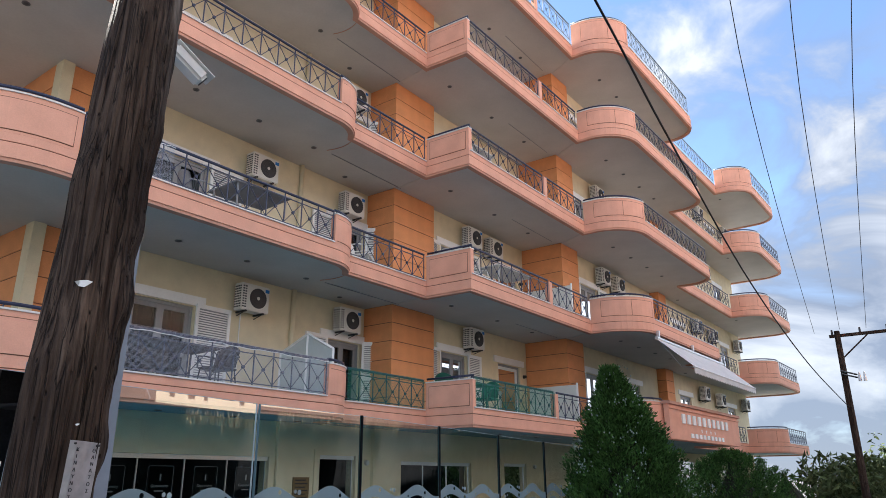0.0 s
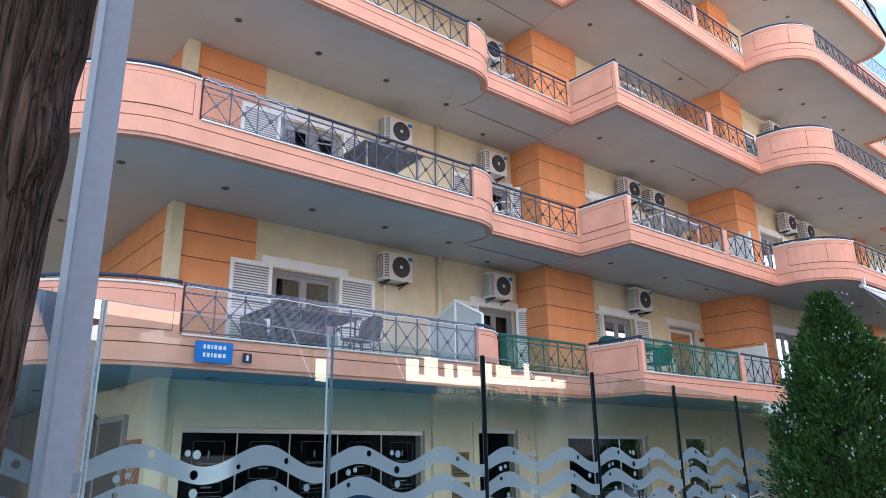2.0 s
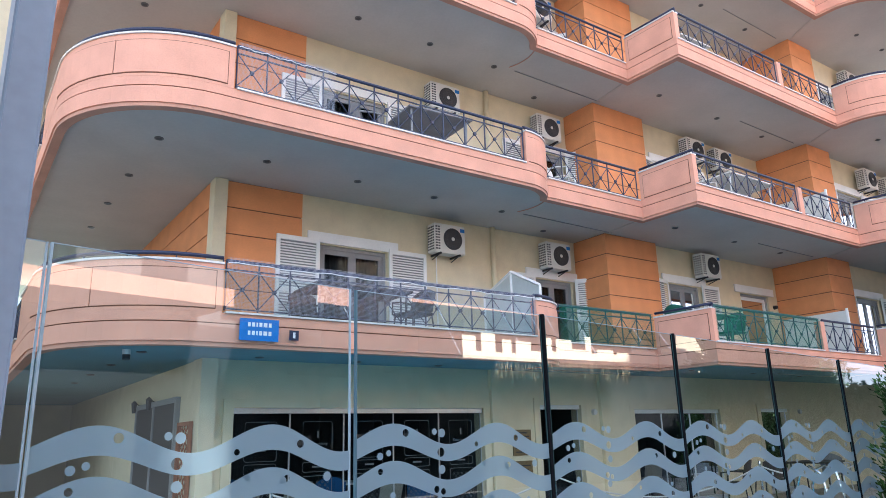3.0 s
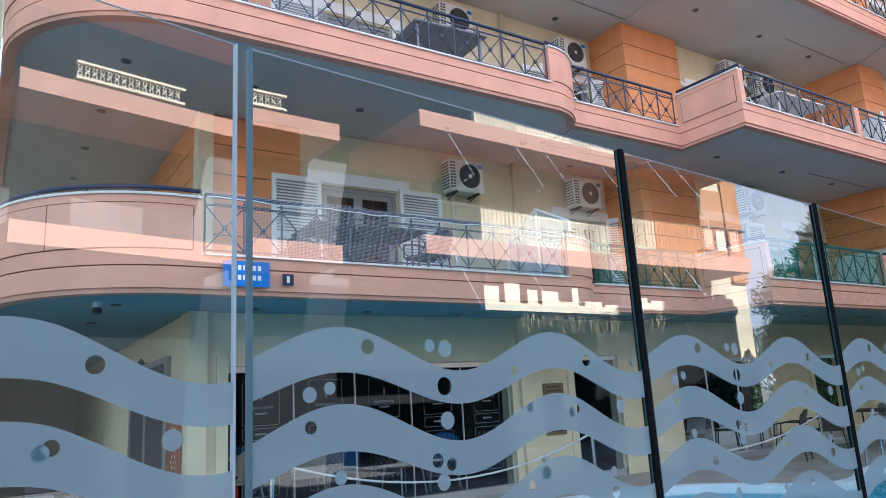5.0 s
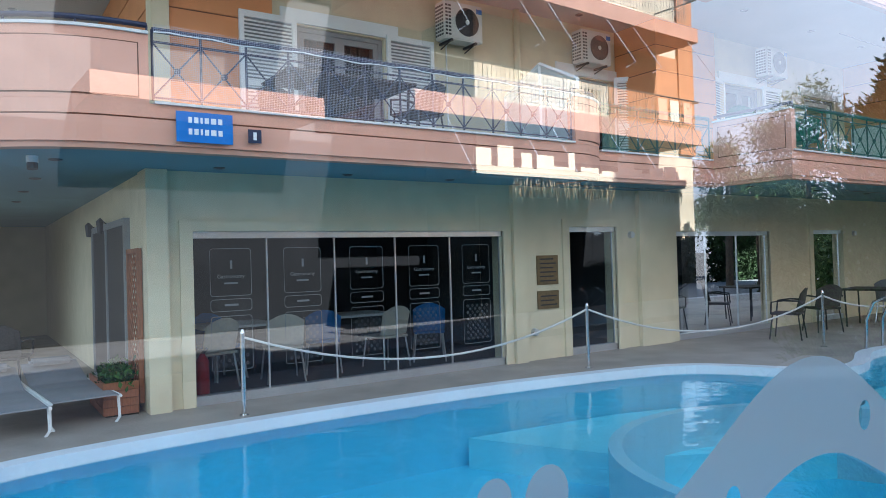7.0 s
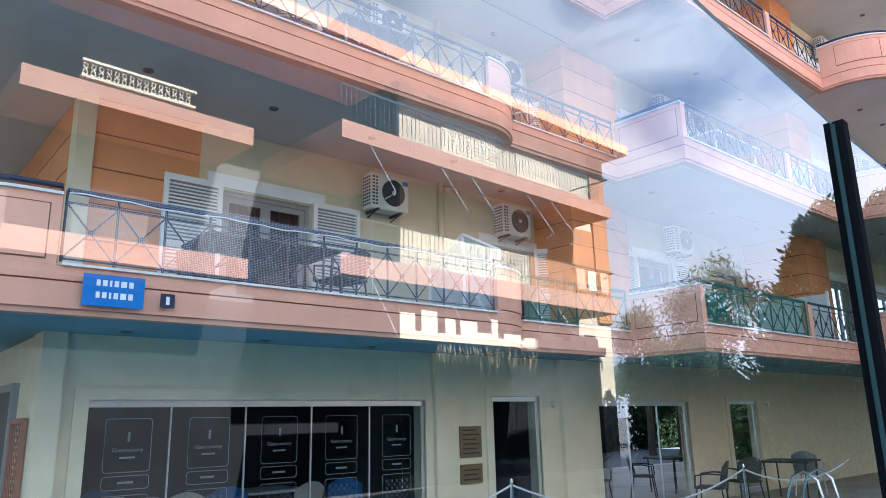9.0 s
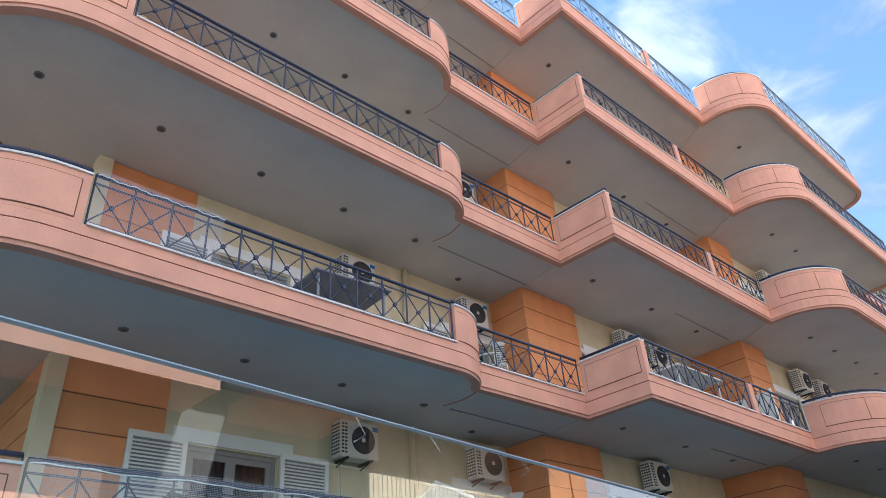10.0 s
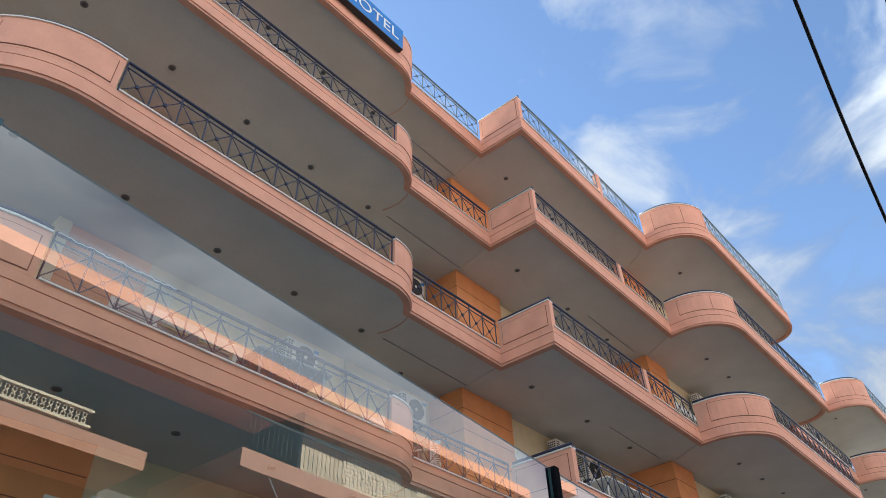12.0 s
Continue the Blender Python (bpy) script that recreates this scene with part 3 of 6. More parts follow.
def water_material():
    m = bpy.data.materials.new("pool_water")
    m.use_nodes = True
    nt = m.node_tree
    nt.nodes.clear()
    N, L = nt.nodes.new, nt.links.new
    out, mix, tr, gl, fr, nz, bp, co = (N("ShaderNode" + n) for n in ("OutputMaterial", "MixShader", "BsdfTransparent", "BsdfGlossy", "Fresnel", "TexNoise", "Bump", "TexCoord"))
    tr.inputs["Color"].default_value = (0.68, 0.98, 1.0, 1)
    gl.inputs["Roughness"].default_value = 0.03
    fr.inputs["IOR"].default_value = 1.18
    nz.inputs["Scale"].default_value, nz.inputs["Detail"].default_value = 3.0, 3
    bp.inputs["Strength"].default_value, bp.inputs["Distance"].default_value = 0.25, 0.05
    L(co.outputs["Object"], nz.inputs["Vector"])
    L(nz.outputs["Fac"], bp.inputs["Height"])
    L(bp.outputs[0], gl.inputs["Normal"])
    L(bp.outputs[0], fr.inputs["Normal"])
    L(fr.outputs[0], mix.inputs[0])
    L(tr.outputs[0], mix.inputs[1])
    L(gl.outputs[0], mix.inputs[2])
    L(mix.outputs[0], out.inputs["Surface"])
    return m


single("pool_water", bm, water_material(), "rippled clear blue pool water", "water", kind="structure")
ground = flat_with_hole([(-900, -900), (900, -900), (900, 900), (-900, 900)], [(0.4, 4.3), (16, 4.6), (16, 11), (0.4, 11)], GROUND)
single("ground", ground, ASPHALT, "grey asphalt street and ground", "ground", kind="structure")



# ---------- glass fence ----------
def film_material():
    m = bpy.data.materials.new("frosted_film")
    m.use_nodes = True
    nt = m.node_tree
    nt.nodes.clear()
    N, L = nt.nodes.new, nt.links.new
    out, m1, m2, tr, di, tl = (N("ShaderNode" + n) for n in ("OutputMaterial", "MixShader", "MixShader", "BsdfTransparent", "BsdfDiffuse", "BsdfTranslucent"))
    tr.inputs["Color"].default_value = (0.8, 0.9, 0.95, 1)
    di.inputs["Color"].default_value = (0.40, 0.52, 0.57, 1)
    tl.inputs["Color"].default_value = (0.27, 0.36, 0.40, 1)
    m1.inputs[0].default_value, m2.inputs[0].default_value = 0.45, 0.82
    L(di.outputs[0], m1.inputs[1])
    L(tl.outputs[0], m1.inputs[2])
    L(tr.outputs[0], m2.inputs[1])
    L(m1.outputs[0], m2.inputs[2])
    L(m2.outputs[0], out.inputs["Surface"])
    return m


FILM = film_material()
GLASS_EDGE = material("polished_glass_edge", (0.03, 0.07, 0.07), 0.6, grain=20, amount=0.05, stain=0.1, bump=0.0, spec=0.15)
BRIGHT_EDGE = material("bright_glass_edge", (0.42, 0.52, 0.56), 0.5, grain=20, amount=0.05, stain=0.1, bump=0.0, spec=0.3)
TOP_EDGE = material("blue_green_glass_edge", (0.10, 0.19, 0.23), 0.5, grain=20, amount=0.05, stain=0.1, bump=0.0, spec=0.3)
GASKET = material("black_gasket", (0.010, 0.011, 0.013), 0.95, grain=30, amount=0.1, stain=0.1, bump=0.0, spec=0.03)


def wave(u, drop):
    return 1.592 - drop + 0.033 * math.cos(2 * math.pi * (u - 0.155) / 0.49) - 0.012 * max(0.0, u - 0.7) / 0.2


def upright(bm, pts, y, holes=()):
    """A filled outline in the x-z plane."""
    ed = []
    for ring in (pts, *holes):
        vs = [bm.verts.new((x, y, z)) for x, z in ring]
        ed += [bm.edges.new((vs[i], vs[(i + 1) % len(vs)])) for i in range(len(vs))]
    bmesh.ops.triangle_fill(bm, use_beauty=True, edges=ed)


def disc(u, z, r, n=14):
    return [(u + r * math.cos(2 * math.pi * i / n), z + r * math.sin(2 * math.pi * i / n)) for i in range(n)]


def build_fence():
    w = PANEL - 0.016
    films = []
    holes_of = (((0.206, 0.013), (0.362, 0.016), (0.535, 0.009), (0.745, 0.012)), ((0.10, 0.010), (0.339, 0.012), (0.369, 0.011), (0.70, 0.010)), ((0.22, 0.012), (0.56, 0.009), (0.80, 0.012)), ((0.16, 0.010), (0.40, 0.012), (0.66, 0.010)), ((0.30, 0.012), (0.75, 0.010)))
    for row in range(5):
        drop = 0.121 * row
        us = [w * i / 56 for i in range(57)]
        half = lambda u: 0.0325 + 0.0035 * math.cos(2 * math.pi * (u - 0.155) / 0.49)
        ring = [(u, wave(u, drop) + half(u)) for u in us] + [(u, wave(u, drop) - half(u)) for u in reversed(us)]
        holes = [disc(u, wave(u, drop) + 0.012 * math.sin(9 * u + row), r) for u, r in holes_of[row]]
        bm = bmesh.new()
        upright(bm, ring, -0.003, holes)
        films.append(finish(bm, "wave_band", FILM))
    bm = bmesh.new()
    for u, z, r in ((0.334, 1.632, 0.011), (0.368, 1.627, 0.015), (0.099, 1.556, 0.012), (0.134, 1.565, 0.010), (0.365, 1.503, 0.015), (0.350, 1.402, 0.014), (0.845, 1.505, 0.014), (0.689, 1.501, 0.010), (0.57, 1.515, 0.009), (0.15, 1.43, 0.011), (0.60, 1.392, 0.012), (0.80, 1.375, 0.010), (0.30, 1.28, 0.013), (0.52, 1.27, 0.010)):
        upright(bm, disc(u, z, r, 20), -0.003)
    dots = finish(bm, "wave_dots", FILM)
    for i, (p, q) in enumerate(zip(FENCE, FENCE[1:]), start=-2):
        d = (Vector(q[:2]) - Vector(p[:2])).normalized()
        p0 = Vector(p[:2]) + d * 0.008
        t = thing("glass_fence_panel", "frameless clear glass pool fence panel with frosted wave bands", "fence panel", "glass fence panels", at=(p0.x, p0.y, 0))
        t.rotation_euler = (0, 0, math.atan2(d.y, d.x))
        top, end = p[2], q[2]
        bm = bmesh.new()
        upright(bm, [(0.006, 0.3), (w - 0.006, 0.3), (w - 0.006, end), (0.006, top)], 0)
        g = part("pane", bm, GLASS, t, "clear greenish glass")
        g.visible_shadow = False
        bm = boxed(0, 0.006, -0.006, 0.006, 0.3, top)
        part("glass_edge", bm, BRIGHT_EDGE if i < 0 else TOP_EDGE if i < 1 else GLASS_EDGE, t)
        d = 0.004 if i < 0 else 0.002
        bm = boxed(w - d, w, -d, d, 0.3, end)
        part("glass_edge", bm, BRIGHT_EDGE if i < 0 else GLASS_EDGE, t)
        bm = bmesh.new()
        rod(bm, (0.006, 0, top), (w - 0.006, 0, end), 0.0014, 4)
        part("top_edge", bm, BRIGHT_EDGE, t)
        if i > 0:
            bm = boxed(-0.015, -0.001, -0.009, 0.009, 0.3, top + 0.004)
            part("gasket", bm, GASKET, t, "black gasket strip")
        for me in films:
            share("wave_band", me, t, Matrix.Identity(4))
        tagged(share("wave_dots", dots, t, Matrix.Identity(4)), kind="stuff")
    bm = bmesh.new()
    ribbon(bm, [p[:2] for p in FENCE], -0.09, 0.09, GROUND - 0.02, 0.30)
    single("fence_kerb", bm, CONCRETE, "low concrete kerb under the glass fence", "kerb", kind="structure")


build_fence()


# ---------- leaves ----------
def leaf_material(name, color, spread=0.35):
    m = bpy.data.materials.new(name)
    m.use_nodes = True
    nt = m.node_tree
    N, L = nt.nodes.new, nt.links.new
    b = nt.nodes["Principled BSDF"]
    b.inputs["Roughness"].default_value, b.inputs["Specular IOR Level"].default_value = 0.7, 0.12
    g, r, vm, nz, mu = N("ShaderNodeNewGeometry"), N("ShaderNodeMapRange"), N("ShaderNodeVectorMath"), N("ShaderNodeTexNoise"), N("ShaderNodeMath")
    nz.inputs["Scale"].default_value = 4.0
    co = N("ShaderNodeTexCoord")
    L(co.outputs["Object"], nz.inputs["Vector"])
    r.inputs["To Min"].default_value, r.inputs["To Max"].default_value = 1 - spread, 1 + spread * 1.6
    L(g.outputs["Random Per Island"], r.inputs["Value"])
    mu.operation = "MULTIPLY_ADD"
    mu.inputs[1].default_value, mu.inputs[2].default_value = 1.2, 0.4
    L(nz.outputs["Fac"], mu.inputs[0])
    m2 = N("ShaderNodeMath")
    m2.operation = "MULTIPLY"
    L(mu.outputs[0], m2.inputs[0])
    L(r.outputs[0], m2.inputs[1])
    vm.operation = "SCALE"
    vm.inputs[0].default_value = color
    L(m2.outputs[0], vm.inputs["Scale"])
    L(vm.outputs[0], b.inputs["Base Color"])
    b.inputs["Subsurface Weight"].default_value = 0.0
    return m


THUJA = leaf_material("thuja_sprays", (0.040, 0.088, 0.022), 0.6)
THUJA_CORE = material("core_shade_and_soil", (0.02, 0.025, 0.012), 0.9, grain=20, amount=0.3, stain=0.3)
BERRY = material("pale_cones", (0.22, 0.29, 0.24), 0.6, grain=30, amount=0.2, stain=0.2)
OLIVE = leaf_material("olive_leaves", (0.075, 0.10, 0.04))
PINE = leaf_material("pine_needles", (0.035, 0.065, 0.022))
BARK = material("grey_bark", (0.12, 0.09, 0.065), 0.9, grain=20, amount=0.4, stain=0.3, bump=0.6, stretch=(2, 2, 0.4))


def sprays(name, rng, pts, dirs, size, mat, parent, width=0.4, label=""):
    """Many small pointed leaves: one kinked blade a point."""
    n = len(pts)
    side = np.cross(dirs, rng.normal(size=(n, 3)))
    side /= np.linalg.norm(side, axis=1, keepdims=True) + 1e-9
    s = size * (0.6 + 0.8 * rng.random((n, 1)))
    bend = np.cross(side, dirs)
    v = np.empty((n, 4, 3))
    v[:, 0] = pts - dirs * s * 0.5
    v[:, 1] = pts + side * s * width * 0.5 + bend * s * 0.12
    v[:, 2] = pts + dirs * s * 0.6
    v[:, 3] = pts - side * s * width * 0.5 + bend * s * 0.12
    me = bpy.data.meshes.new(name)
    idx = np.arange(n * 4).reshape(n, 4)
    me.from_pydata(v.reshape(-1, 3).tolist(), [], idx.tolist())
    me.materials.append(mat)
    ob = new(name, me)
    ob.parent = parent
    if label:
        tagged(ob, label)
    return ob


def conifer_shrub(x, y, h, r, seed, count, label, group="", berries=True, rounded_top=False):
    rng = np.random.default_rng(seed)
    t = thing("conifer_shrub", label, "shrub", group, at=(x, y, GROUND))
    # upright plumes of small sprays set on an uneven envelope
    if rounded_top:
        keys = ((0, 0.3, 0.6, 0.8, 0.9, 0.96, 1.0), (0.95, 1.0, 0.98, 0.82, 0.60, 0.36, 0.05))
    else:
        keys = ((0, 0.3, 0.55, 0.7, 0.8, 0.9, 0.96, 1.0), (0.95, 1.0, 0.90, 0.70, 0.50, 0.25, 0.10, 0.02))
    per = 34
    m = count // per
    a = rng.random(m) * 2 * math.pi
    f = rng.random(m) ** 0.8
    prof = np.interp(f, *keys)
    lob = 1 + 0.10 * np.sin(a * 5 + f * 14) + 0.10 * np.sin(a * 11 - f * 21) + 0.06 * np.sin(f * 46 + a * 7)
    rad = r * prof * lob * (1 - 0.42 * rng.random(m) ** 1.6)
    cen = np.stack([rad * np.cos(a) - 0.30 * f ** 3, rad * np.sin(a), 0.06 + f * (h - 0.16)], 1)
    axis = np.stack([np.cos(a) * 0.6, np.sin(a) * 0.6, 0.8 + 0 * a], 1) + rng.normal(size=(m, 3)) * 0.22
    axis /= np.linalg.norm(axis, axis=1, keepdims=True)
    u = rng.random((m, per, 1)) * 1.2 - 0.5
    fan = rng.normal(size=(m, per, 3)) * 0.034 * (1.15 - 0.75 * (u + 0.5) / 1.2)
    pts = (cen[:, None] + axis[:, None] * u * 0.20 * (1 - 0.4 * f)[:, None, None] + fan).reshape(-1, 3)
    dirs = (axis[:, None] + fan * 14).reshape(-1, 3)
    dirs /= np.linalg.norm(dirs, axis=1, keepdims=True)
    count = len(pts)
    sprays("crown", rng, pts, dirs, 0.034, THUJA, t, 0.42)
    bm = bmesh.new()
    rod(bm, (0, 0, -0.05), (0, 0, h * 0.9), 0.05, 8, 0.01)
    part("trunk", bm, BARK, t)
    # dark solid core stands in for the shade between the sprays
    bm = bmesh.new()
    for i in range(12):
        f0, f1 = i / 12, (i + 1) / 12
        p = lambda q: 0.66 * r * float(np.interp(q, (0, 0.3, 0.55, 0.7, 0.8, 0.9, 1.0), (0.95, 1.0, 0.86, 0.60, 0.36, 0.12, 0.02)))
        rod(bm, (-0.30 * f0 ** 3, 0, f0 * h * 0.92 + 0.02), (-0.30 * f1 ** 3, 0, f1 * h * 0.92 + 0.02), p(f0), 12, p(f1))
    part("shade_core", bm, THUJA_CORE, t)
    if berries:
        nb = 1600
        clusters = rng.integers(0, count, 170)
        k = clusters[rng.integers(0, 170, nb)]
        q = pts[k] * np.array([1.02, 1.02, 1]) + rng.normal(size=(nb, 3)) * 0.035
        bm = bmesh.new()
        for c in q:
            rod(bm, c, c + np.array([0, 0, 0.014]), 0.008, 5, 0.004)
        tagged(part("cone_sprinkle", bm, BERRY, t, "pale grey-green seed cones"), kind="stuff")
    return t


conifer_shrub(6.50, 3.42, 2.72, 0.62, 3, 90000, "dense green conifer shrub with pale cones beside the glass fence", "shrubs by the fence")
conifer_shrub(11.3, 3.75, 2.10, 0.80, 5, 40000, "rounded dark green conifer shrub beside the glass fence", "shrubs by the fence", False, True)
conifer_shrub(13.2, 3.9, 1.85, 0.75, 6, 5000, "dark green conifer shrub further along the glass fence", "shrubs by the fence", False)
conifer_shrub(16.6, 4.2, 1.9, 0.85, 7, 5000, "dark green conifer shrub near the hotel entrance", "shrubs by the fence", False)


STREET_TURN, STREET_PIVOT = radians(8.6), Vector((-0.430, -1.792))


def across(x, y):
    """A place across the street, turned to run along with the fence."""
    c, q = math.cos(STREET_TURN), math.sin(STREET_TURN)
    return STREET_PIVOT.x + c * x - q * y, STREET_PIVOT.y + q * x + c * y


def tree(name, x, y, h, r, seed, count, mat, size, label, trunk=0.14, low=0.35, kind="round"):
    rng = np.random.default_rng(seed)
    t = thing(name, label, "tree", "trees across the street", at=(x, y, GROUND))
    bm = bmesh.new()
    rod(bm, (0, 0, -0.2), (0.1, 0, h * 0.75), trunk, 8, trunk * 0.4)
    cs = []
    for i in range(26):
        a = rng.random() * 6.283
        f = low + (1 - low) * rng.random()
        rr = r * (1 - f) / (1 - low) * 1.1 + 0.2 if kind == "cone" else r * math.sqrt(max(0.05, 1 - (2 * (f - low) / (1 - low) - 1) ** 2))
        d = rr * (0.35 + 0.65 * rng.random())
        c = Vector((d * math.cos(a), d * math.sin(a), f * h))
        rod(bm, (0, 0, max(low * h * 0.8, c.z - d * 0.5)), c, trunk * 0.3, 5, 0.01)
        cs.append(c)
    part("trunk", bm, BARK, t)
    cs = np.array([tuple(c) for c in cs])
    k = rng.integers(0, len(cs), count)
    pts = cs[k] + rng.normal(size=(count, 3)) * r * 0.17
    dirs = rng.normal(size=(count, 3)) + np.array([0, 0, 0.4])
    dirs /= np.linalg.norm(dirs, axis=1, keepdims=True)
    sprays("crown", rng, pts, dirs, size, mat, t, 0.35)
    return t


tree("olive_tree", 25.0, -2.8, 6.3, 1.5, 11, 9000, OLIVE, 0.11, "grey-green olive tree across the street", 0.12, 0.66)
tree("pine_tree", 32.2, -0.3, 9.4, 1.5, 12, 9000, PINE, 0.26, "tall dark green pine tree across the street", 0.2, 0.25, "cone")
tree("pine_tree", 34.5, 1.0, 8.4, 1.5, 13, 8000, PINE, 0.26, "tall dark green pine tree across the street", 0.2, 0.25, "cone")
for i, (x, y, h) in enumerate(((-9.5, -6.2, 5.5), (-5.5, -6.8, 6.2), (-1.5, -6.3, 5.2), (2.3, -7.0, 5.8))):
    tree("street_tree", x, y, h, 2.2, 70 + i, 7000, OLIVE, 0.17, "leafy grey-green street tree across the street")
tree("pine_tree", 43.5, -12.8, 7.2, 2.6, 15, 6000, PINE, 0.28, "broad dark green pine tree across the street", 0.2, 0.3)
tree("pine_tree", 47.5, -11.4, 6.6, 2.6, 16, 6000, PINE, 0.28, "broad dark green pine tree across the street", 0.2, 0.3)


DARK_HEDGE = leaf_material("dark_hedge_leaves", (0.016, 0.028, 0.011))


def hedge(x, y, lx, ly, h, seed, count, label, mat=OLIVE, size=0.28):
    rng = np.random.default_rng(seed)
    pts = np.stack([(rng.random(count) - .5) * lx, (rng.random(count) - .5) * ly, rng.random(count) ** 0.85 * h], 1)
    pts[:, 2] *= 0.75 + 0.25 * np.sin(pts[:, 0] * 2.1 + seed) * np.sin(pts[:, 0] * 0.9 + 1)
    dirs = rng.normal(size=(count, 3)) + np.array([0, 0, 0.6])
    dirs /= np.linalg.norm(dirs, axis=1, keepdims=True)
    ob = sprays("hedge", rng, pts, dirs, size, mat, None, 0.4)
    ob.location = (x, y, GROUND)
    tagged(ob, label, "hedge", kind="stuff")


# added hedge, kept dark, screens bright ground out of the reflections
hedge(40, -5.2, 28, 2.5, 3.6, 24, 50000, "dark leafy hedge added to hide bright ground past the apartment house", DARK_HEDGE, 0.34)
hedge(36, 5.0, 16, 3, 2.6, 21, 9000, "light green scrubby hedge along the street")
hedge(58, 3.0, 30, 6, 4.2, 22, 9000, "pale green reeds and scrub in the distance")

# ---------- timber pole, sign post, cable ----------
def utility_pole():
    t = thing("utility_pole", "weathered dark brown timber utility pole with knots and splits", "utility pole", at=(0.89, 3.24, GROUND))
    bm = bmesh.new()
    rings, n, m = [], 120, 220
    bulges = ((3.05, 310, 0.10, 0.016), (2.62, 325, 0.08, 0.014), (2.30, 318, 0.10, 0.022), (1.75, 330, 0.09, 0.014), (2.0, 205, 0.12, 0.016), (2.75, 190, 0.14, 0.018), (3.5, 250, 0.15, 0.015))
    hollows = ((2.48, 300, 0.05, 0.022), (2.18, 300, 0.045, 0.018), (2.98, 285, 0.04, 0.02), (3.12, 290, 0.03, 0.02), (2.72, 262, 0.03, 0.014), (1.62, 320, 0.05, 0.016), (2.02, 222, 0.06, 0.014), (3.4, 300, 0.05, 0.018))
    for j in range(m):
        z = -0.3 + 9.8 * j / (m - 1)
        ring = []
        for i in range(n):
            a = 2 * math.pi * i / n
            r = 0.152 - 0.0035 * z
            r += 0.020 * noise.noise((math.cos(a) * 1.5, math.sin(a) * 1.5, z * 1.3)) + 0.005 * noise.noise((math.cos(a) * 7, math.sin(a) * 7, z * 0.8 + 4))
            deg = math.degrees(a)
            for bz, ba, bs, amp in bulges:
                r += amp * math.exp(-((z - bz) / bs) ** 2 - ((deg - ba) / 34) ** 2)
            for bz, ba, bs, amp in hollows:
                r -= amp * math.exp(-((z - bz) / bs) ** 2 - ((deg - ba) / 9) ** 2)
            if 0.2 < z < 3.1:       # long drying split
                r -= 0.016 * math.exp(-((deg - 262 - 7 * noise.noise((0, 0, z * 1.7)) - 3 * z) / 2.6) ** 2)
            flake = math.exp(-((deg - 312) / 28) ** 2)
            r += 0.014 * flake * noise.noise((math.cos(a) * 11, math.sin(a) * 11, z * 4.5)) + 0.008 * flake * noise.noise((math.cos(a) * 24, math.sin(a) * 24, z * 9))
            r -= 0.007 * max(0, noise.noise((math.cos(a) * 9 + 3, math.sin(a) * 9, z * 1.1)) - 0.25) * 3
            ring.append(bm.verts.new((0.046 * z + r * math.cos(a), r * math.sin(a), z)))
        rings.append(ring)
    for p, q in zip(rings, rings[1:]):
        for i in range(n):
            k = (i + 1) % n
            bm.faces.new((p[i], p[k], q[k], q[i]))
    bm.faces.new(rings[-1])
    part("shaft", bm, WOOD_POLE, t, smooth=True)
    d = Vector((-0.45, -0.89, 0))
    side = Vector((0.89, -0.45, 0))
    for z, off, s in ((2.33, -0.02, 0.030), (1.83, 0.05, 0.008), (1.98, -0.03, 0.008)):
        c = Vector((0.046 * z, 0, z)) + d * 0.142 + side * off
        bm = bmesh.new()
        ring = [c + side * (s * px) + Vector((0, 0, s * pz)) + d * (0.012 + 0.1 * s * math.sin(4 * px)) for px, pz in ((-1, 0.1), (-0.55, -0.4), (0.1, -0.5), (0.45, -0.25), (1, 0.3), (0.4, 0.42), (-0.4, 0.35))]
        bm.faces.new([bm.verts.new(p) for p in ring])
        bmesh.ops.solidify(bm, geom=bm.faces[:], thickness=0.002)
        part("paper_scrap", bm, WHITE, t, "torn scrap of white paper")
    # grey conduit strip
    bm = bmesh.new()
    c = Vector((0, 0, 0)) - side * 0.135 + d * 0.03
    rod(bm, (c.x + 0.02, c.y, 0), (c.x + 0.095, c.y, 2.05), 0.018, 8)
    part("conduit", bm, POST_GREY, t, "grey metal conduit")
    return t


utility_pole()


def lettered(text, size, m, mat, parent, name="lettering", depth=0.002, align="CENTER"):
    cu = bpy.data.curves.new(name, "FONT")
    cu.body, cu.size, cu.extrude = text, size, depth
    cu.align_x, cu.align_y = align, "CENTER"
    cu.materials.append(mat)
    ob = new(name, cu)
    ob.parent = parent
    ob.matrix_basis = m
    return ob


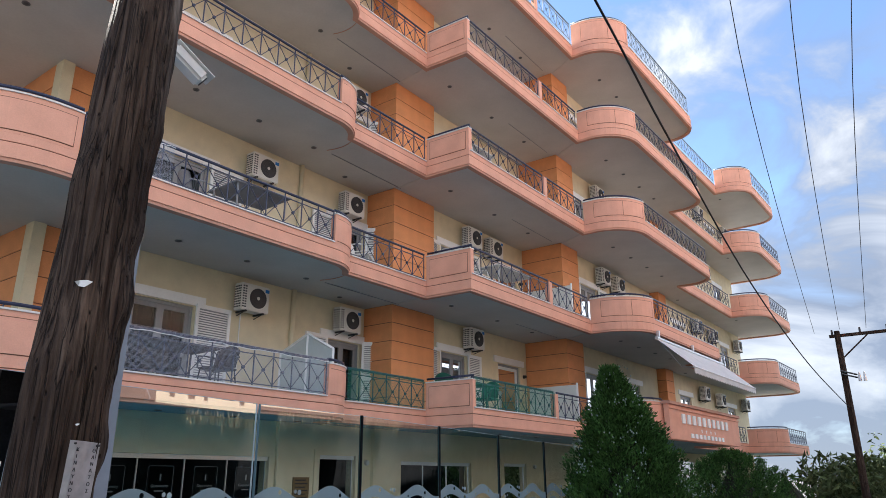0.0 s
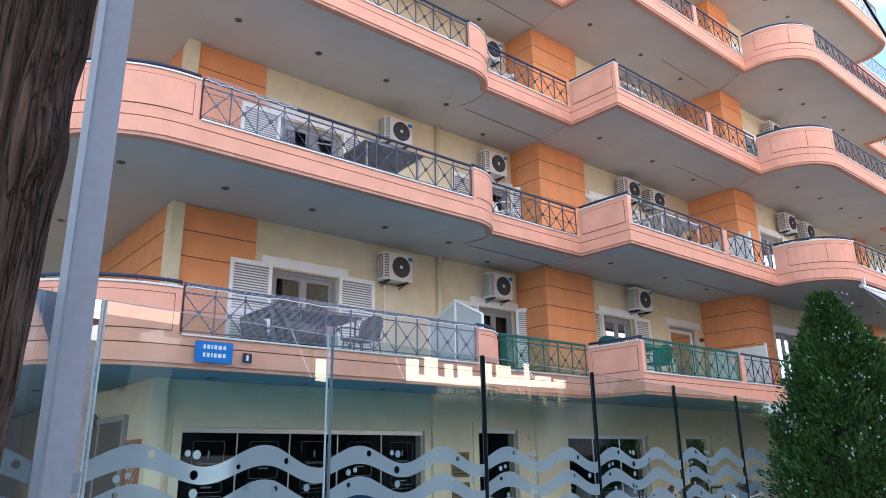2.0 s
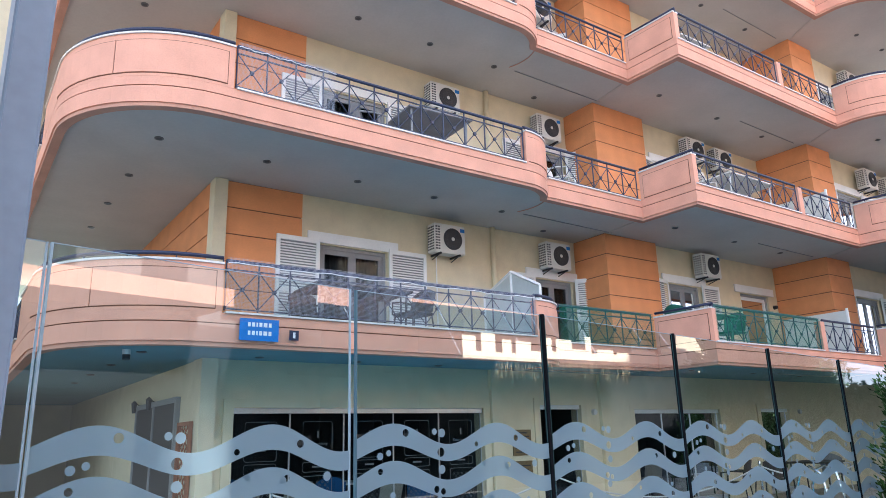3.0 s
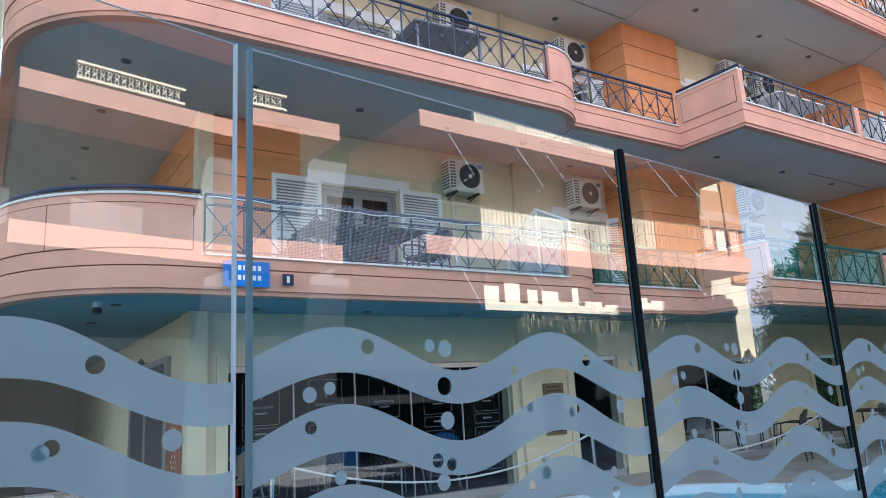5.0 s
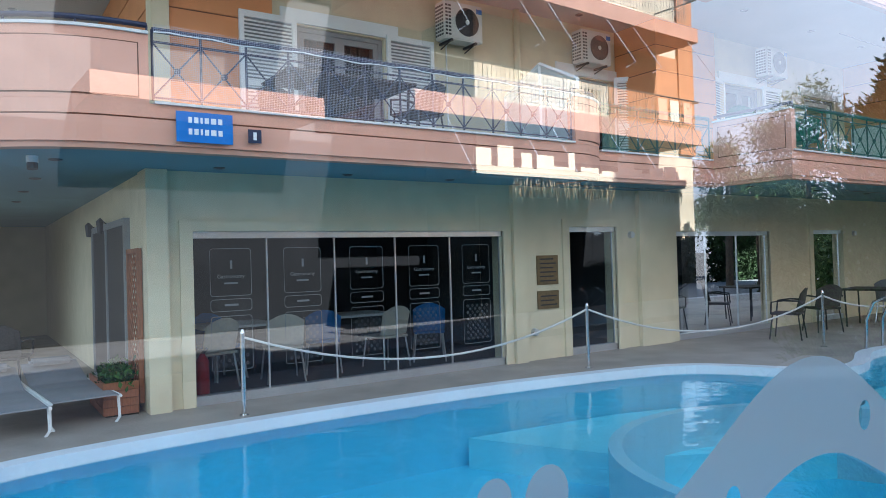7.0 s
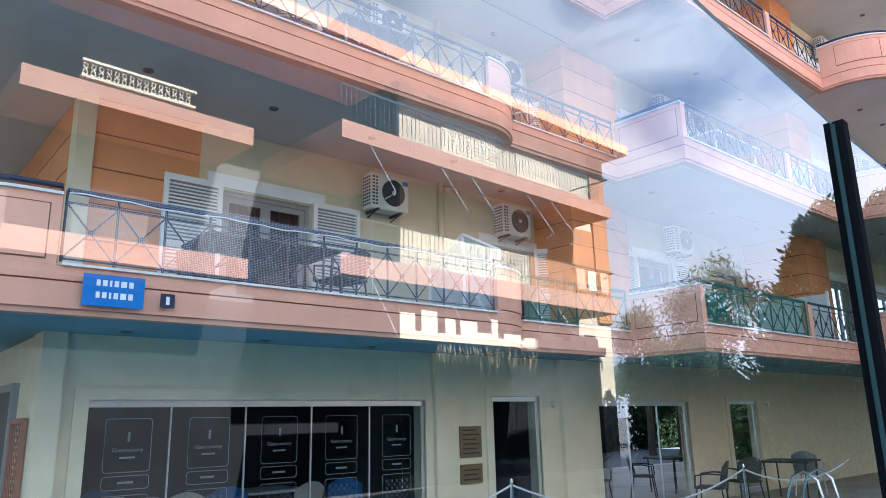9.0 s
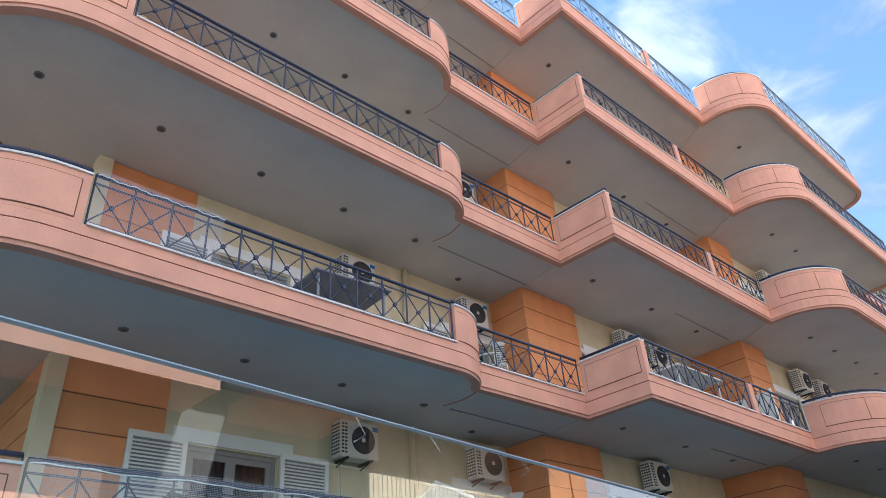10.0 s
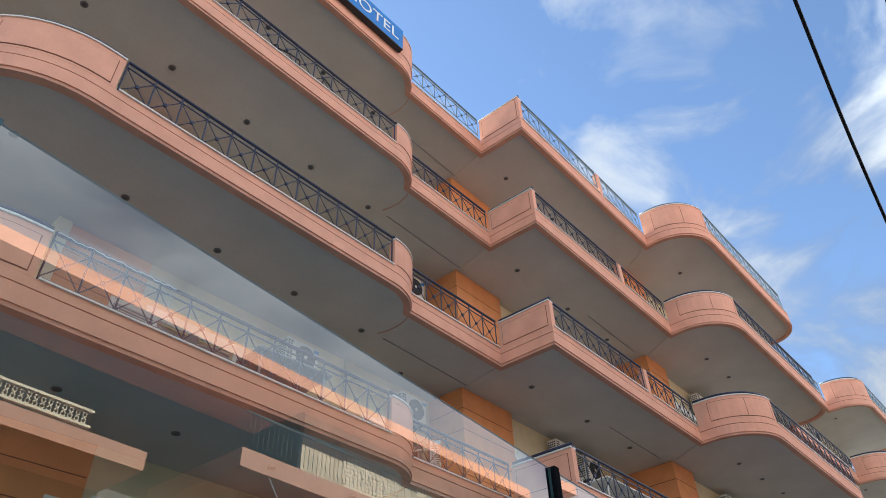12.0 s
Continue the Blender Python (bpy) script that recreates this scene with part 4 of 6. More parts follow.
def warning_plate():
    d = Vector((0.13, -0.99, 0)).normalized()
    t = thing("warning_plate", "bent bare metal warning plate nailed to the timber pole", "sign", at=(0.968, 3.24, 1.71))
    t.rotation_euler = (0, radians(3), math.atan2(d.y, d.x) + radians(90))
    bm = bmesh.new()
    w, h = 0.062, 0.115
    for k in range(6):
        a0, a1 = -w + 2 * w * k / 6, -w + 2 * w * (k + 1) / 6
        f = lambda q: -0.160 + 0.006 * math.sin(q * 30) + q * q * 2.5
        v = [bm.verts.new(p) for p in ((a0, f(a0), -h), (a1, f(a1), -h), (a1, f(a1), h), (a0, f(a0), h))]
        bm.faces.new(v)
    bmesh.ops.remove_doubles(bm, verts=bm.verts[:], dist=1e-5)
    bmesh.ops.solidify(bm, geom=bm.faces[:], thickness=0.002)
    part("plate", bm, material("dull_zinc", (0.42, 0.42, 0.44), 0.45, metal=0.6, grain=25, amount=0.15, stain=0.3, bump=0.15), t)
    for word, x in (("ΚΙΝΔΥΝΟΣ", -0.036), ("ΘΑΝΑΤΟΣ", 0.026)):
        for k, ch in enumerate(word):
            lettered(ch, 0.017, pose(x, -0.168, 0.085 - 0.022 * k, 90, 0, 0), DARK, t, "letter", 0.001)
    for x in (-0.045, 0.045):
        for z in (-0.105, 0.105):
            bm = bmesh.new()
            rod(bm, (x, -0.165, z), (x, -0.15, z), 0.004, 6)
            part("nail", bm, DARK, t)


warning_plate()
t = thing("sign_post", "square grey-blue painted steel post beside the timber pole", "post", at=(1.285, 3.55, GROUND))
t.rotation_euler = (0, 0, radians(6))
bm = boxed(-0.043, 0.043, -0.043, 0.043, 0, 4.6)
bmesh.ops.bevel(bm, geom=[e for e in bm.edges if abs(e.verts[0].co.z - e.verts[1].co.z) > 1], offset=0.007, segments=3, affect="EDGES")
part("shaft", bm, POST_GREY, t)
part("base_plate", boxed(-0.10, 0.10, -0.10, 0.10, 0, 0.012), POST_GREY, t)
part("top_cap", boxed(-0.046, 0.046, -0.046, 0.046, 4.6, 4.612), POST_GREY, t)
t = thing("security_camera", "white bullet security camera on a short bracket on the post", "security camera", at=(1.285, 3.55, 3.84))
t.rotation_euler = (0, radians(34), radians(-10))
bm = boxed(0.10, 0.31, -0.045, 0.045, -0.035, 0.035)
bmesh.ops.bevel(bm, geom=bm.edges[:], offset=0.014, segments=3, affect="EDGES")
part("housing", bm, WHITE, t)
part("visor", boxed(0.09, 0.335, -0.052, 0.052, 0.038, 0.043), WHITE, t)
bm = bmesh.new()
rod(bm, (0.309, 0, 0), (0.316, 0, 0), 0.03, 14)
part("lens", bm, PLASTIC_DARK, t)
bm = bmesh.new()
rod(bm, (0.02, 0, 0.06), (0.13, 0, 0.0), 0.014, 8)
part("bracket", bm, WHITE, t)


RED_ENAMEL = material("red_sign_enamel", (0.50, 0.02, 0.02), 0.35, grain=30, amount=0.05, stain=0.08, bump=0.0)


def road_sign():
    t = thing("notice_board", "red notice board with a white border on a thin grey post", "notice board", at=(0.26, 2.52, GROUND))
    t.rotation_euler = (0, 0, radians(-22))
    bm = bmesh.new()
    rod(bm, (0, 0.03, 0), (0, 0.03, 1.66), 0.02, 10)
    part("post", bm, POST_GREY, t)
    part("border", boxed(-0.22, 0.22, -0.006, 0.006, 1.09, 1.69), WHITE, t, "white enamel border")
    part("face", boxed(-0.195, 0.195, -0.010, -0.0065, 1.115, 1.665), RED_ENAMEL, t, "red enamel face")


road_sign()


def cable(name, pts, r, label):
    out = []
    P = [Vector(p) for p in pts]
    for i in range(len(P) - 1):
        p0, p1, p2, p3 = P[max(i - 1, 0)], P[i], P[i + 1], P[min(i + 2, len(P) - 1)]
        for s in range(8):
            u = s / 8
            out.append(0.5 * (2 * p1 + (p2 - p0) * u + (2 * p0 - 5 * p1 + 4 * p2 - p3) * u * u + (3 * p1 - p0 - 3 * p2 + p3) * u ** 3))
    out.append(P[-1])
    bm = bmesh.new()
    tube(bm, out, r, 6)
    single(name, bm, CABLE, label, "cable", "overhead cables", smooth=True)


cable("overhead_cable", [(-8, 1.8, 7.6), (0, 2.5, 7.05), (5.8, 3.1, 6.6), (8.8, 3.4, 6.2), (14.1, 3.8, 5.36), (20.0, 4.0, 4.5), (27.2, 4.2, 3.95)], 0.015, "thick black twisted overhead cable")
for dy, z in ((-0.9, 6.3), (-0.1, 6.35), (0.7, 6.3)):
    cable("overhead_wire", [(-20, -1.5 + dy, 12.0), (0, 0.2 + dy, 10.3), (12, 2.2 + dy, 8.0), (27.3, 4.2 + dy, z + 0.25)], 0.007, "thin overhead power wire")


def far_pole():
    t = thing("far_utility_pole", "distant dark timber utility pole with crossarm and insulators", "utility pole", at=(27.3, 4.2, GROUND))
    bm = bmesh.new()
    rod(bm, (0.25, 0, -0.3), (0, 0, 6.5), 0.13, 10, 0.09)
    part("shaft", bm, WOOD_POLE, t)
    bm = boxed(-0.05, 0.05, -1.6, 0.25, 6.28, 6.38)
    part("crossarm", bm, WOOD_POLE, t)
    bm = bmesh.new()
    rod(bm, (0, 0, 5.5), (0, -0.9, 6.28), 0.025, 6)
    part("brace", bm, WOOD_POLE, t)
    for y in (-1.5, -0.7, 0.15):
        bm = bmesh.new()
        rod(bm, (0, y, 6.38), (0, y, 6.55), 0.04, 8, 0.03)
        part("insulator", bm, PLASTIC_DARK, t)
    for z in (5.1, 5.0):
        bm = bmesh.new()
        rod(bm, (-0.25, 0.05, z), (0.25, -0.35, z - 0.1), 0.03, 6)
        part("bracket", bm, DARK, t)
    for y in (-0.45, -0.6):
        bm = bmesh.new()
        rod(bm, (0, y, 4.75), (0, y, 5.05), 0.06, 8, 0.02)
        part("fuse", bm, ALU, t)


far_pole()

# ---------- doors, shutters, air conditioners ----------
GREY_FRAME = material("grey_window_frame", (0.27, 0.275, 0.28), 0.45, grain=30, amount=0.05, stain=0.08, bump=0.0)
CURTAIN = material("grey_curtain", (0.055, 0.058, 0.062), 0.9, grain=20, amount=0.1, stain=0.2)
# grey sheet behind the louvres stands in for the shade in their gaps
SHADOW_GREY = material("louvre_gap_shade", (0.30, 0.31, 0.32), 0.8, grain=30, amount=0.05, stain=0.1, bump=0.0)
SHUTTER = {}


def shutter_meshes(w, h):
    key = (round(w, 2), round(h, 2))
    if key not in SHUTTER:
        bm = bmesh.new()
        for a in (box,):
            a(bm, 0, 0.06, -0.02, 0.02, 0, h)
            a(bm, w - 0.06, w, -0.02, 0.02, 0, h)
            a(bm, 0.06, w - 0.06, -0.02, 0.02, 0, 0.09)
            a(bm, 0.06, w - 0.06, -0.02, 0.02, h - 0.08, h)
            a(bm, 0.06, w - 0.06, -0.02, 0.02, h * 0.48, h * 0.48 + 0.07)
        fr = finish(bm, "frame", WHITE)
        bm = boxed(0.06, w - 0.06, 0.013, 0.019, 0.09, h - 0.08)
        back = finish(bm, "backing", SHADOW_GREY)
        bm = bmesh.new()
        z = 0.1
        while z < h - 0.1:
            v = [bm.verts.new(p) for p in ((0.06, -0.014, z), (w - 0.06, -0.014, z), (w - 0.06, 0.014, z + 0.034), (0.06, 0.014, z + 0.034))]
            bm.faces.new(v)
            z += 0.046
        lo = finish(bm, "louvres", WHITE)
        SHUTTER[key] = (fr, lo, back)
    return SHUTTER[key]


def shutter(x, y, z, w, h, turn=0):
    t = thing("window_shutter", "white louvred window shutter folded open on the hotel wall", "shutter", "louvred shutters", at=(x, y, z))
    t.rotation_euler = (0, 0, radians(turn))
    fr, lo, back = shutter_meshes(w, h)
    share("backing", back, t, Matrix.Identity(4))
    share("frame", fr, t, Matrix.Identity(4))
    ob = share("louvres", lo, t, Matrix.Identity(4))
    ob["kind"] = "stuff"


def balcony_door(x0, x1, y, z0, z1, lintel=True, frame=GREY_FRAME, leaves=2):
    t = thing("balcony_door", "grey framed glazed balcony door in a cream wall", "door", "balcony doors", at=(x0, y, z0))
    w, h = x1 - x0, z1 - z0
    for a in ((0, 0.06, 0, h), (w - 0.06, w, 0, h), (0.06, w - 0.06, h - 0.06, h)):
        part("frame", boxed(a[0], a[1], 0.05, 0.12, a[2], a[3]), GREY_FRAME, t)
    lw = (w - 0.12) / leaves
    for i in range(leaves):
        a = 0.06 + lw * i
        bm = bmesh.new()
        box(bm, a, a + 0.07, 0.07, 0.11, 0, h - 0.06)
        box(bm, a + lw - 0.07, a + lw, 0.07, 0.11, 0, h - 0.06)
        box(bm, a + 0.07, a + lw - 0.07, 0.07, 0.11, h - 0.14, h - 0.06)
        box(bm, a + 0.07, a + lw - 0.07, 0.07, 0.11, 0, 0.12)
        p = part("leaf", bm, frame, t)
        bm = bmesh.new()
        upright(bm, [(a + 0.07, 0.12), (a + lw - 0.07, 0.12), (a + lw - 0.07, h - 0.14), (a + 0.07, h - 0.14)], 0.09)
        g = part("pane", bm, WINDOW_GLASS, p)
        g.visible_shadow = False
    if lintel:
        part("lintel", boxed(-0.22, w + 0.22, -0.035, 0.05, h + 0.02, h + 0.20), WHITE, t, "white rendered lintel band")
    # net curtain behind
    bm = bmesh.new()
    n = 40
    for i in range(n):
        a, b = 0.05 + (w - 0.1) * i / n, 0.05 + (w - 0.1) * (i + 1) / n
        ya, yb = 0.32 + 0.03 * math.sin(i * 1.9), 0.32 + 0.03 * math.sin((i + 1) * 1.9)
        bm.faces.new([bm.verts.new(p) for p in ((a, ya, 0.02), (b, yb, 0.02), (b, yb, h), (a, ya, h))])
    bmesh.ops.remove_doubles(bm, verts=bm.verts[:], dist=1e-5)
    part("curtain", bm, CURTAIN, t, "dim grey curtain")


AC = {}


def ac_meshes():
    bm = bmesh.new()
    box(bm, 0, 0.69, 0, 0.25, 0, 0.55)
    bmesh.ops.bevel(bm, geom=bm.edges[:], offset=0.015, segments=2, affect="EDGES")
    AC["casing"] = finish(bm, "casing", PLASTIC_WHITE)
    bm = bmesh.new()
    rod(bm, (0.40, -0.012, 0.275), (0.40, 0.004, 0.275), 0.205, 28)
    AC["fan_guard"] = finish(bm, "fan_guard", PLASTIC_DARK)
    bm = bmesh.new()
    for r in (0.06, 0.10, 0.14, 0.18, 0.203):
        ring = [(0.40 + r * math.cos(a * math.pi / 12), -0.016, 0.275 + r * math.sin(a * math.pi / 12)) for a in range(25)]
        tube(bm, ring, 0.0035, 4)
    AC["grille"] = finish(bm, "grille", DARK)
    bm = bmesh.new()
    rod(bm, (0.40, -0.02, 0.275), (0.40, -0.01, 0.275), 0.035, 12)
    AC["hub"] = finish(bm, "hub", PLASTIC_WHITE)
    bm = bmesh.new()
    for i in range(9):
        for j in range(2):
            box(bm, 0.02 + 0.055 * j, 0.06 + 0.055 * j, -0.004, 0.003, 0.05 + 0.052 * i, 0.078 + 0.052 * i)
    for i in range(9):
        for j in range(4):
            box(bm, -0.004, 0.003, 0.03 + 0.052 * j, 0.068 + 0.052 * j, 0.05 + 0.052 * i, 0.078 + 0.052 * i)
    AC["vents"] = finish(bm, "vents", PLASTIC_DARK)
    bm = bmesh.new()
    box(bm, 0.575, 0.675, -0.003, 0.002, 0.43, 0.50)
    AC["badge"] = finish(bm, "badge", SIGN_BLUE)
    bm = bmesh.new()
    box(bm, 0.0, 0.035, -0.02, 0.34, -0.035, -0.002)
    rod(bm, (0.017, 0.05, -0.03), (0.017, 0.28, -0.09), 0.01, 5)
    AC["bracket"] = finish(bm, "bracket", DARK)


ac_meshes()


def ac_unit(x, y, z):
    t = thing("ac_unit", "white wall-mounted air conditioner outdoor unit with dark round fan", "air conditioner", "air conditioner units", at=(x + 0.11, y + 0.03, z))
    for k, me in AC.items():
        if k == "bracket":
            for x in (0.10, 0.53):
                share(k, me, t, Matrix.Translation((x, 0, 0)))
            continue
        ob = share(k, me, t, Matrix.Identity(4))
        if k == "vents":
            ob["kind"] = "stuff"


LAMP = {}
LAMP_RIM = material("dull_grey_lamp_rim", (0.16, 0.16, 0.16), 0.5, metal=0.3, grain=40, amount=0.1, stain=0.1, bump=0.0)
bm = bmesh.new()
rod(bm, (0, 0, -0.012), (0, 0, 0.004), 0.060, 18)
LAMP["rim"] = finish(bm, "rim", LAMP_RIM)
bm = bmesh.new()
rod(bm, (0, 0, -0.015), (0, 0, -0.011), 0.037, 14)
LAMP["lens"] = finish(bm, "lens", PLASTIC_DARK)


def spot(x, y, z):
    t = thing("soffit_spot", "small round recessed metal spotlight in a balcony soffit", "spotlight", "soffit spotlights", at=(x, y, z))
    for k, me in LAMP.items():
        share(k, me, t, Matrix.Identity(4))


for k, f in enumerate(LEVELS):
    for x, y in ((3.2, 11.13), (4.74, 11.18), (6.28, 11.24), (7.78, 11.27), (9.3, 11.29), (10.85, 11.86), (13.1, 10.36), (15.2, 10.4), (17.1, 10.45), (3.15, 12.75), (3.13, 14.3), (3.13, 15.9), (19.9, 9.0), (21.3, 9.0), (22.7, 9.0), (24.1, 9.0), (28.0, 9.8), (33.5, 9.0)):
        spot(x, y, f + 0.06)
    if k == 4:
        continue
    z0 = f + 0.34
    z1 = f + DOOR_H
    balcony_door(6.1, 7.4, 12.25, z0, z1)
    shutter(5.33, 12.20, z0 + 0.04, 0.75, z1 - z0 + 0.02)
    shutter(7.42, 12.20, z0 + 0.04, 0.78, z1 - z0 + 0.02)
    balcony_door(10.87, 11.95, 12.25, z0, z1 - 0.08)
    shutter(10.20, 12.20, z0 + 0.04, 0.66, z1 - z0 - 0.06)
    shutter(11.95, 12.16, z0 + 0.04, 0.60, z1 - z0 - 0.06, -50)
    balcony_door(14.2, 15.3, 11.5, z0, z1)
    shutter(13.72, 11.42, z0 + 0.04, 0.50, z1 - z0 + 0.02, 12)
    shutter(15.33, 11.44, z0 + 0.04, 0.62, z1 - z0 + 0.02)
    balcony_door(16.9, 18.1, 11.5, z0, z1 + 0.03, leaves=1, frame=WHITE)
    balcony_door(20.0, 21.3, 10.3, z0, z1)
    shutter(19.62, 10.22, z0 + 0.04, 0.40, z1 - z0 + 0.02, 8)
    shutter(21.32, 10.24, z0 + 0.04, 0.62, z1 - z0 + 0.02)
    balcony_door(23.0, 24.4, 10.3, z0, z1)
    balcony_door(28.0, 29.3, 10.1, z0, z1)
    balcony_door(34.4, 35.6, 10.1, z0, z1)
    ac_unit(8.13, 11.92, f + 2.20 if k < 2 else f + 1.05)
    if k < 3:
        ac_unit(10.88, 11.92, f + 2.22)
    if k in (0, 1):
        ac_unit(14.95, 11.14, f + 2.31)
    if k == 1:
        ac_unit(16.05, 11.14, f + 2.27)
    if k in (1, 2):
        ac_unit(21.0, 9.93, f + 2.32)
    if k == 1:
        ac_unit(22.2, 9.93, f + 2.28)
    ac_unit(30.0, 9.72, f + 2.1)
    ac_unit(32.2, 9.72, f + 2.0)
    if k != 2:
        ac_unit(36.2, 9.72, f + 2.1)
    t = thing("downpipe", "cream painted downpipe on the hotel wall", "pipe", "downpipes", at=(9.8, 12.2, z0))
    bm = bmesh.new()
    rod(bm, (0, 0, 0), (0, 0, LEVELS[k + 1] + 0.06 - z0), 0.055, 12)
    part("pipe", bm, CREAM, t, smooth=True)
    bm = bmesh.new()
    rod(bm, (-1.35, 0.03, 0.5), (-1.35, 0.03, f + 2.2 - z0), 0.012, 6)
    part("drain_hose", bm, WHITE, t, "thin white drain hose")

# fine joints across the soffits
for k, f in enumerate(LEVELS):
    for a, b, pale in (((9.75, 11.2), (12.2, 11.25), False), ((12.0, 10.2), (12.15, 11.3), True), ((15.8, 10.2), (18.2, 10.25), False), ((18.05, 9.1), (18.6, 10.1), True)):
        bm = bmesh.new()
        d = 0.03 if pale else 0.008
        ribbon(bm, [a, b], -d, d, f + 0.045, f + 0.058)
        if pale:
            single("soffit_trim", bm, SOFFIT, "thin pale joint trim under a balcony", "trim", kind="structure")
        else:
            single("soffit_joint", bm, GREY_FRAME, "thin grey joint line across a balcony soffit", "trim", kind="structure")
    bm = bmesh.new()
    ribbon(bm, arc(8.75, 10.77, 0.9, 322.5, 385, 8), -0.012, 0.0, f + 0.045, f + 0.058)
    single("soffit_trim", bm, SALMON_LIP, "curved joint trim under a balcony", "trim", kind="structure")


# ---------- nets on the first balcony ----------
def net_material(name, color, cell, share_open):
    m = bpy.data.materials.new(name)
    m.use_nodes = True
    nt = m.node_tree
    nt.nodes.clear()
    N, L = nt.nodes.new, nt.links.new
    out, mix, tr, di, co, sep = (N("ShaderNode" + n) for n in ("OutputMaterial", "MixShader", "BsdfTransparent", "BsdfDiffuse", "TexCoord", "SeparateXYZ"))
    di.inputs["Color"].default_value = (*color, 1)
    L(co.outputs["Object"], sep.inputs[0])
    tests = []
    for ax in ("X", "Z"):
        a, f, c = N("ShaderNodeMath"), N("ShaderNodeMath"), N("ShaderNodeMath")
        a.operation, f.operation, c.operation = "MULTIPLY", "FRACT", "LESS_THAN"
        a.inputs[1].default_value, c.inputs[1].default_value = 1 / cell, 1 - share_open
        L(sep.outputs[ax], a.inputs[0])
        L(a.outputs[0], f.inputs[0])
        L(f.outputs[0], c.inputs[0])
        tests.append(c)
    mx = N("ShaderNodeMath")
    mx.operation = "MAXIMUM"
    L(tests[0].outputs[0], mx.inputs[0])
    L(tests[1].outputs[0], mx.inputs[1])
    L(mx.outputs[0], mix.inputs[0])
    L(tr.outputs[0], mix.inputs[1])
    L(di.outputs[0], mix.inputs[2])
    L(mix.outputs[0], out.inputs["Surface"])
    return m


NET_WHITE = net_material("white_net", (0.5, 0.52, 0.58), 0.016, 0.90)
NET_GREEN = net_material("green_net", (0.03, 0.20, 0.14), 0.012, 0.82)


def net(x0, x1, y, z0, z1, mat, label):
    bm = bmesh.new()
    n = max(4, int((x1 - x0) / 0.12))
    for i in range(n):
        a, b = x0 + (x1 - x0) * i / n, x0 + (x1 - x0) * (i + 1) / n
        q = lambda u: z1 + 0.006 * math.sin(u * 5.1)
        w = lambda u: y + 0.006 * math.sin(u * 9)
        bm.faces.new([bm.verts.new(p) for p in ((a, w(a), z0), (b, w(b), z0), (b, w(b), q(b)), (a, w(a), q(a)))])
    bmesh.ops.remove_doubles(bm, verts=bm.verts[:], dist=1e-5)
    t = thing("railing_net", label, "net", "balcony nets")
    part("mesh_sheet", bm, mat, t)
    bm = bmesh.new()
    tube(bm, [(x0 + (x1 - x0) * i / 40, y - 0.012, z1 - 0.07 + 0.008 * math.sin(i * 0.7) + 0.006 * math.sin(i * 1.9)) for i in range(41)], 0.006, 5)
    part("cord", bm, WHITE if mat is NET_WHITE else mat, t, "white tie cord" if mat is NET_WHITE else "")


for k, (mat, lab) in enumerate(((NET_WHITE, "white plastic net tied to the balcony railing"), (NET_WHITE, "white plastic net tied to the upper balcony railing"))):
    f = LEVELS[k]
    net(3.82, 8.68 if k == 0 else 5.2, 9.86, f + 0.42, f + 1.06, mat, lab)
f = LEVELS[0]
net(9.52, 11.92, 10.21, f + 0.42, f + 1.05, NET_GREEN, "green plastic net tied to the balcony railing")
net(12.06, 15.58, 9.02, f + 0.42, f + 1.05, NET_GREEN, "green plastic net tied to the balcony railing")

# ---------- signs ----------
t = thing("street_sign", "blue enamel street name sign with two lines of white lettering", "sign", at=(3.98, 9.83, 2.80))
part("plate", boxed(0, 0.48, -0.012, 0.0, 0.0, 0.26), SIGN_BLUE, t)
for z, bars in ((0.165, (0.03, 0.035, 0.018, 0.035, 0.045, 0.035)), (0.065, (0.03, 0.035, 0.018, 0.035, 0.045, 0.035))):
    x = 0.10
    for w in bars:
        part("white_bar", boxed(x, x + w, -0.015, -0.0125, z, z + 0.05), WHITE, t)
        x += w + 0.018
t = thing("number_plate_sign", "small dark blue enamel plate with a white mark", "sign", at=(4.60, 9.83, 2.83))
part("plate", boxed(0, 0.12, -0.010, 0.0, 0.0, 0.12), material("navy_enamel", (0.02, 0.03, 0.07), 0.4), t)
part("white_bar", boxed(0.045, 0.075, -0.013, -0.0105, 0.025, 0.095), WHITE, t)

t = thing("roof_sign", "long blue roof sign with white capital letters", "sign", at=(3.9, 9.72, 14.93))
bm = boxed(0, 4.78, 0.0, 0.12, 0, 0.68)
part("panel", bm, SIGN_BLUE, t)
part("edge", boxed(-0.01, 4.79, 0.0, 0.13, -0.03, -0.002), DARK, t)
lettered("HOTEL", 0.50, pose(3.86, -0.006, 0.33, 90, 0, 0), WHITE, t, "lettering", 0.004)
for i in range(10):
    part("white_bar", boxed(0.14 + 0.265 * i, 0.14 + 0.265 * i + 0.17, -0.008, -0.002, 0.16, 0.52), WHITE, t)
bm = bmesh.new()
ribbon(bm, [(3.78, 9.87), (8.70, 9.87)], -0.13, 0.0, LEVELS[4] + 0.39, LEVELS[4] + 0.97)
single("roof_parapet", bm, SALMON, "solid salmon roof parapet behind the blue sign", "parapet", kind="structure")

# entrance sign wall
t = thing("entrance_sign_wall", "salmon rendered entrance parapet with white raised lettering and stars", "sign", at=(19.0, 7.42, 2.72))
part("wall", boxed(0, 6.6, 0.0, 0.14, 0, 0.92), SALMON, t)
part("cap", boxed(-0.05, 6.65, -0.06, 0.2, 0.92, 1.0), SALMON_LIP, t)
part("moulding", boxed(-0.02, 6.62, -0.03, 0.0, 0.80, 0.84), SALMON, t)
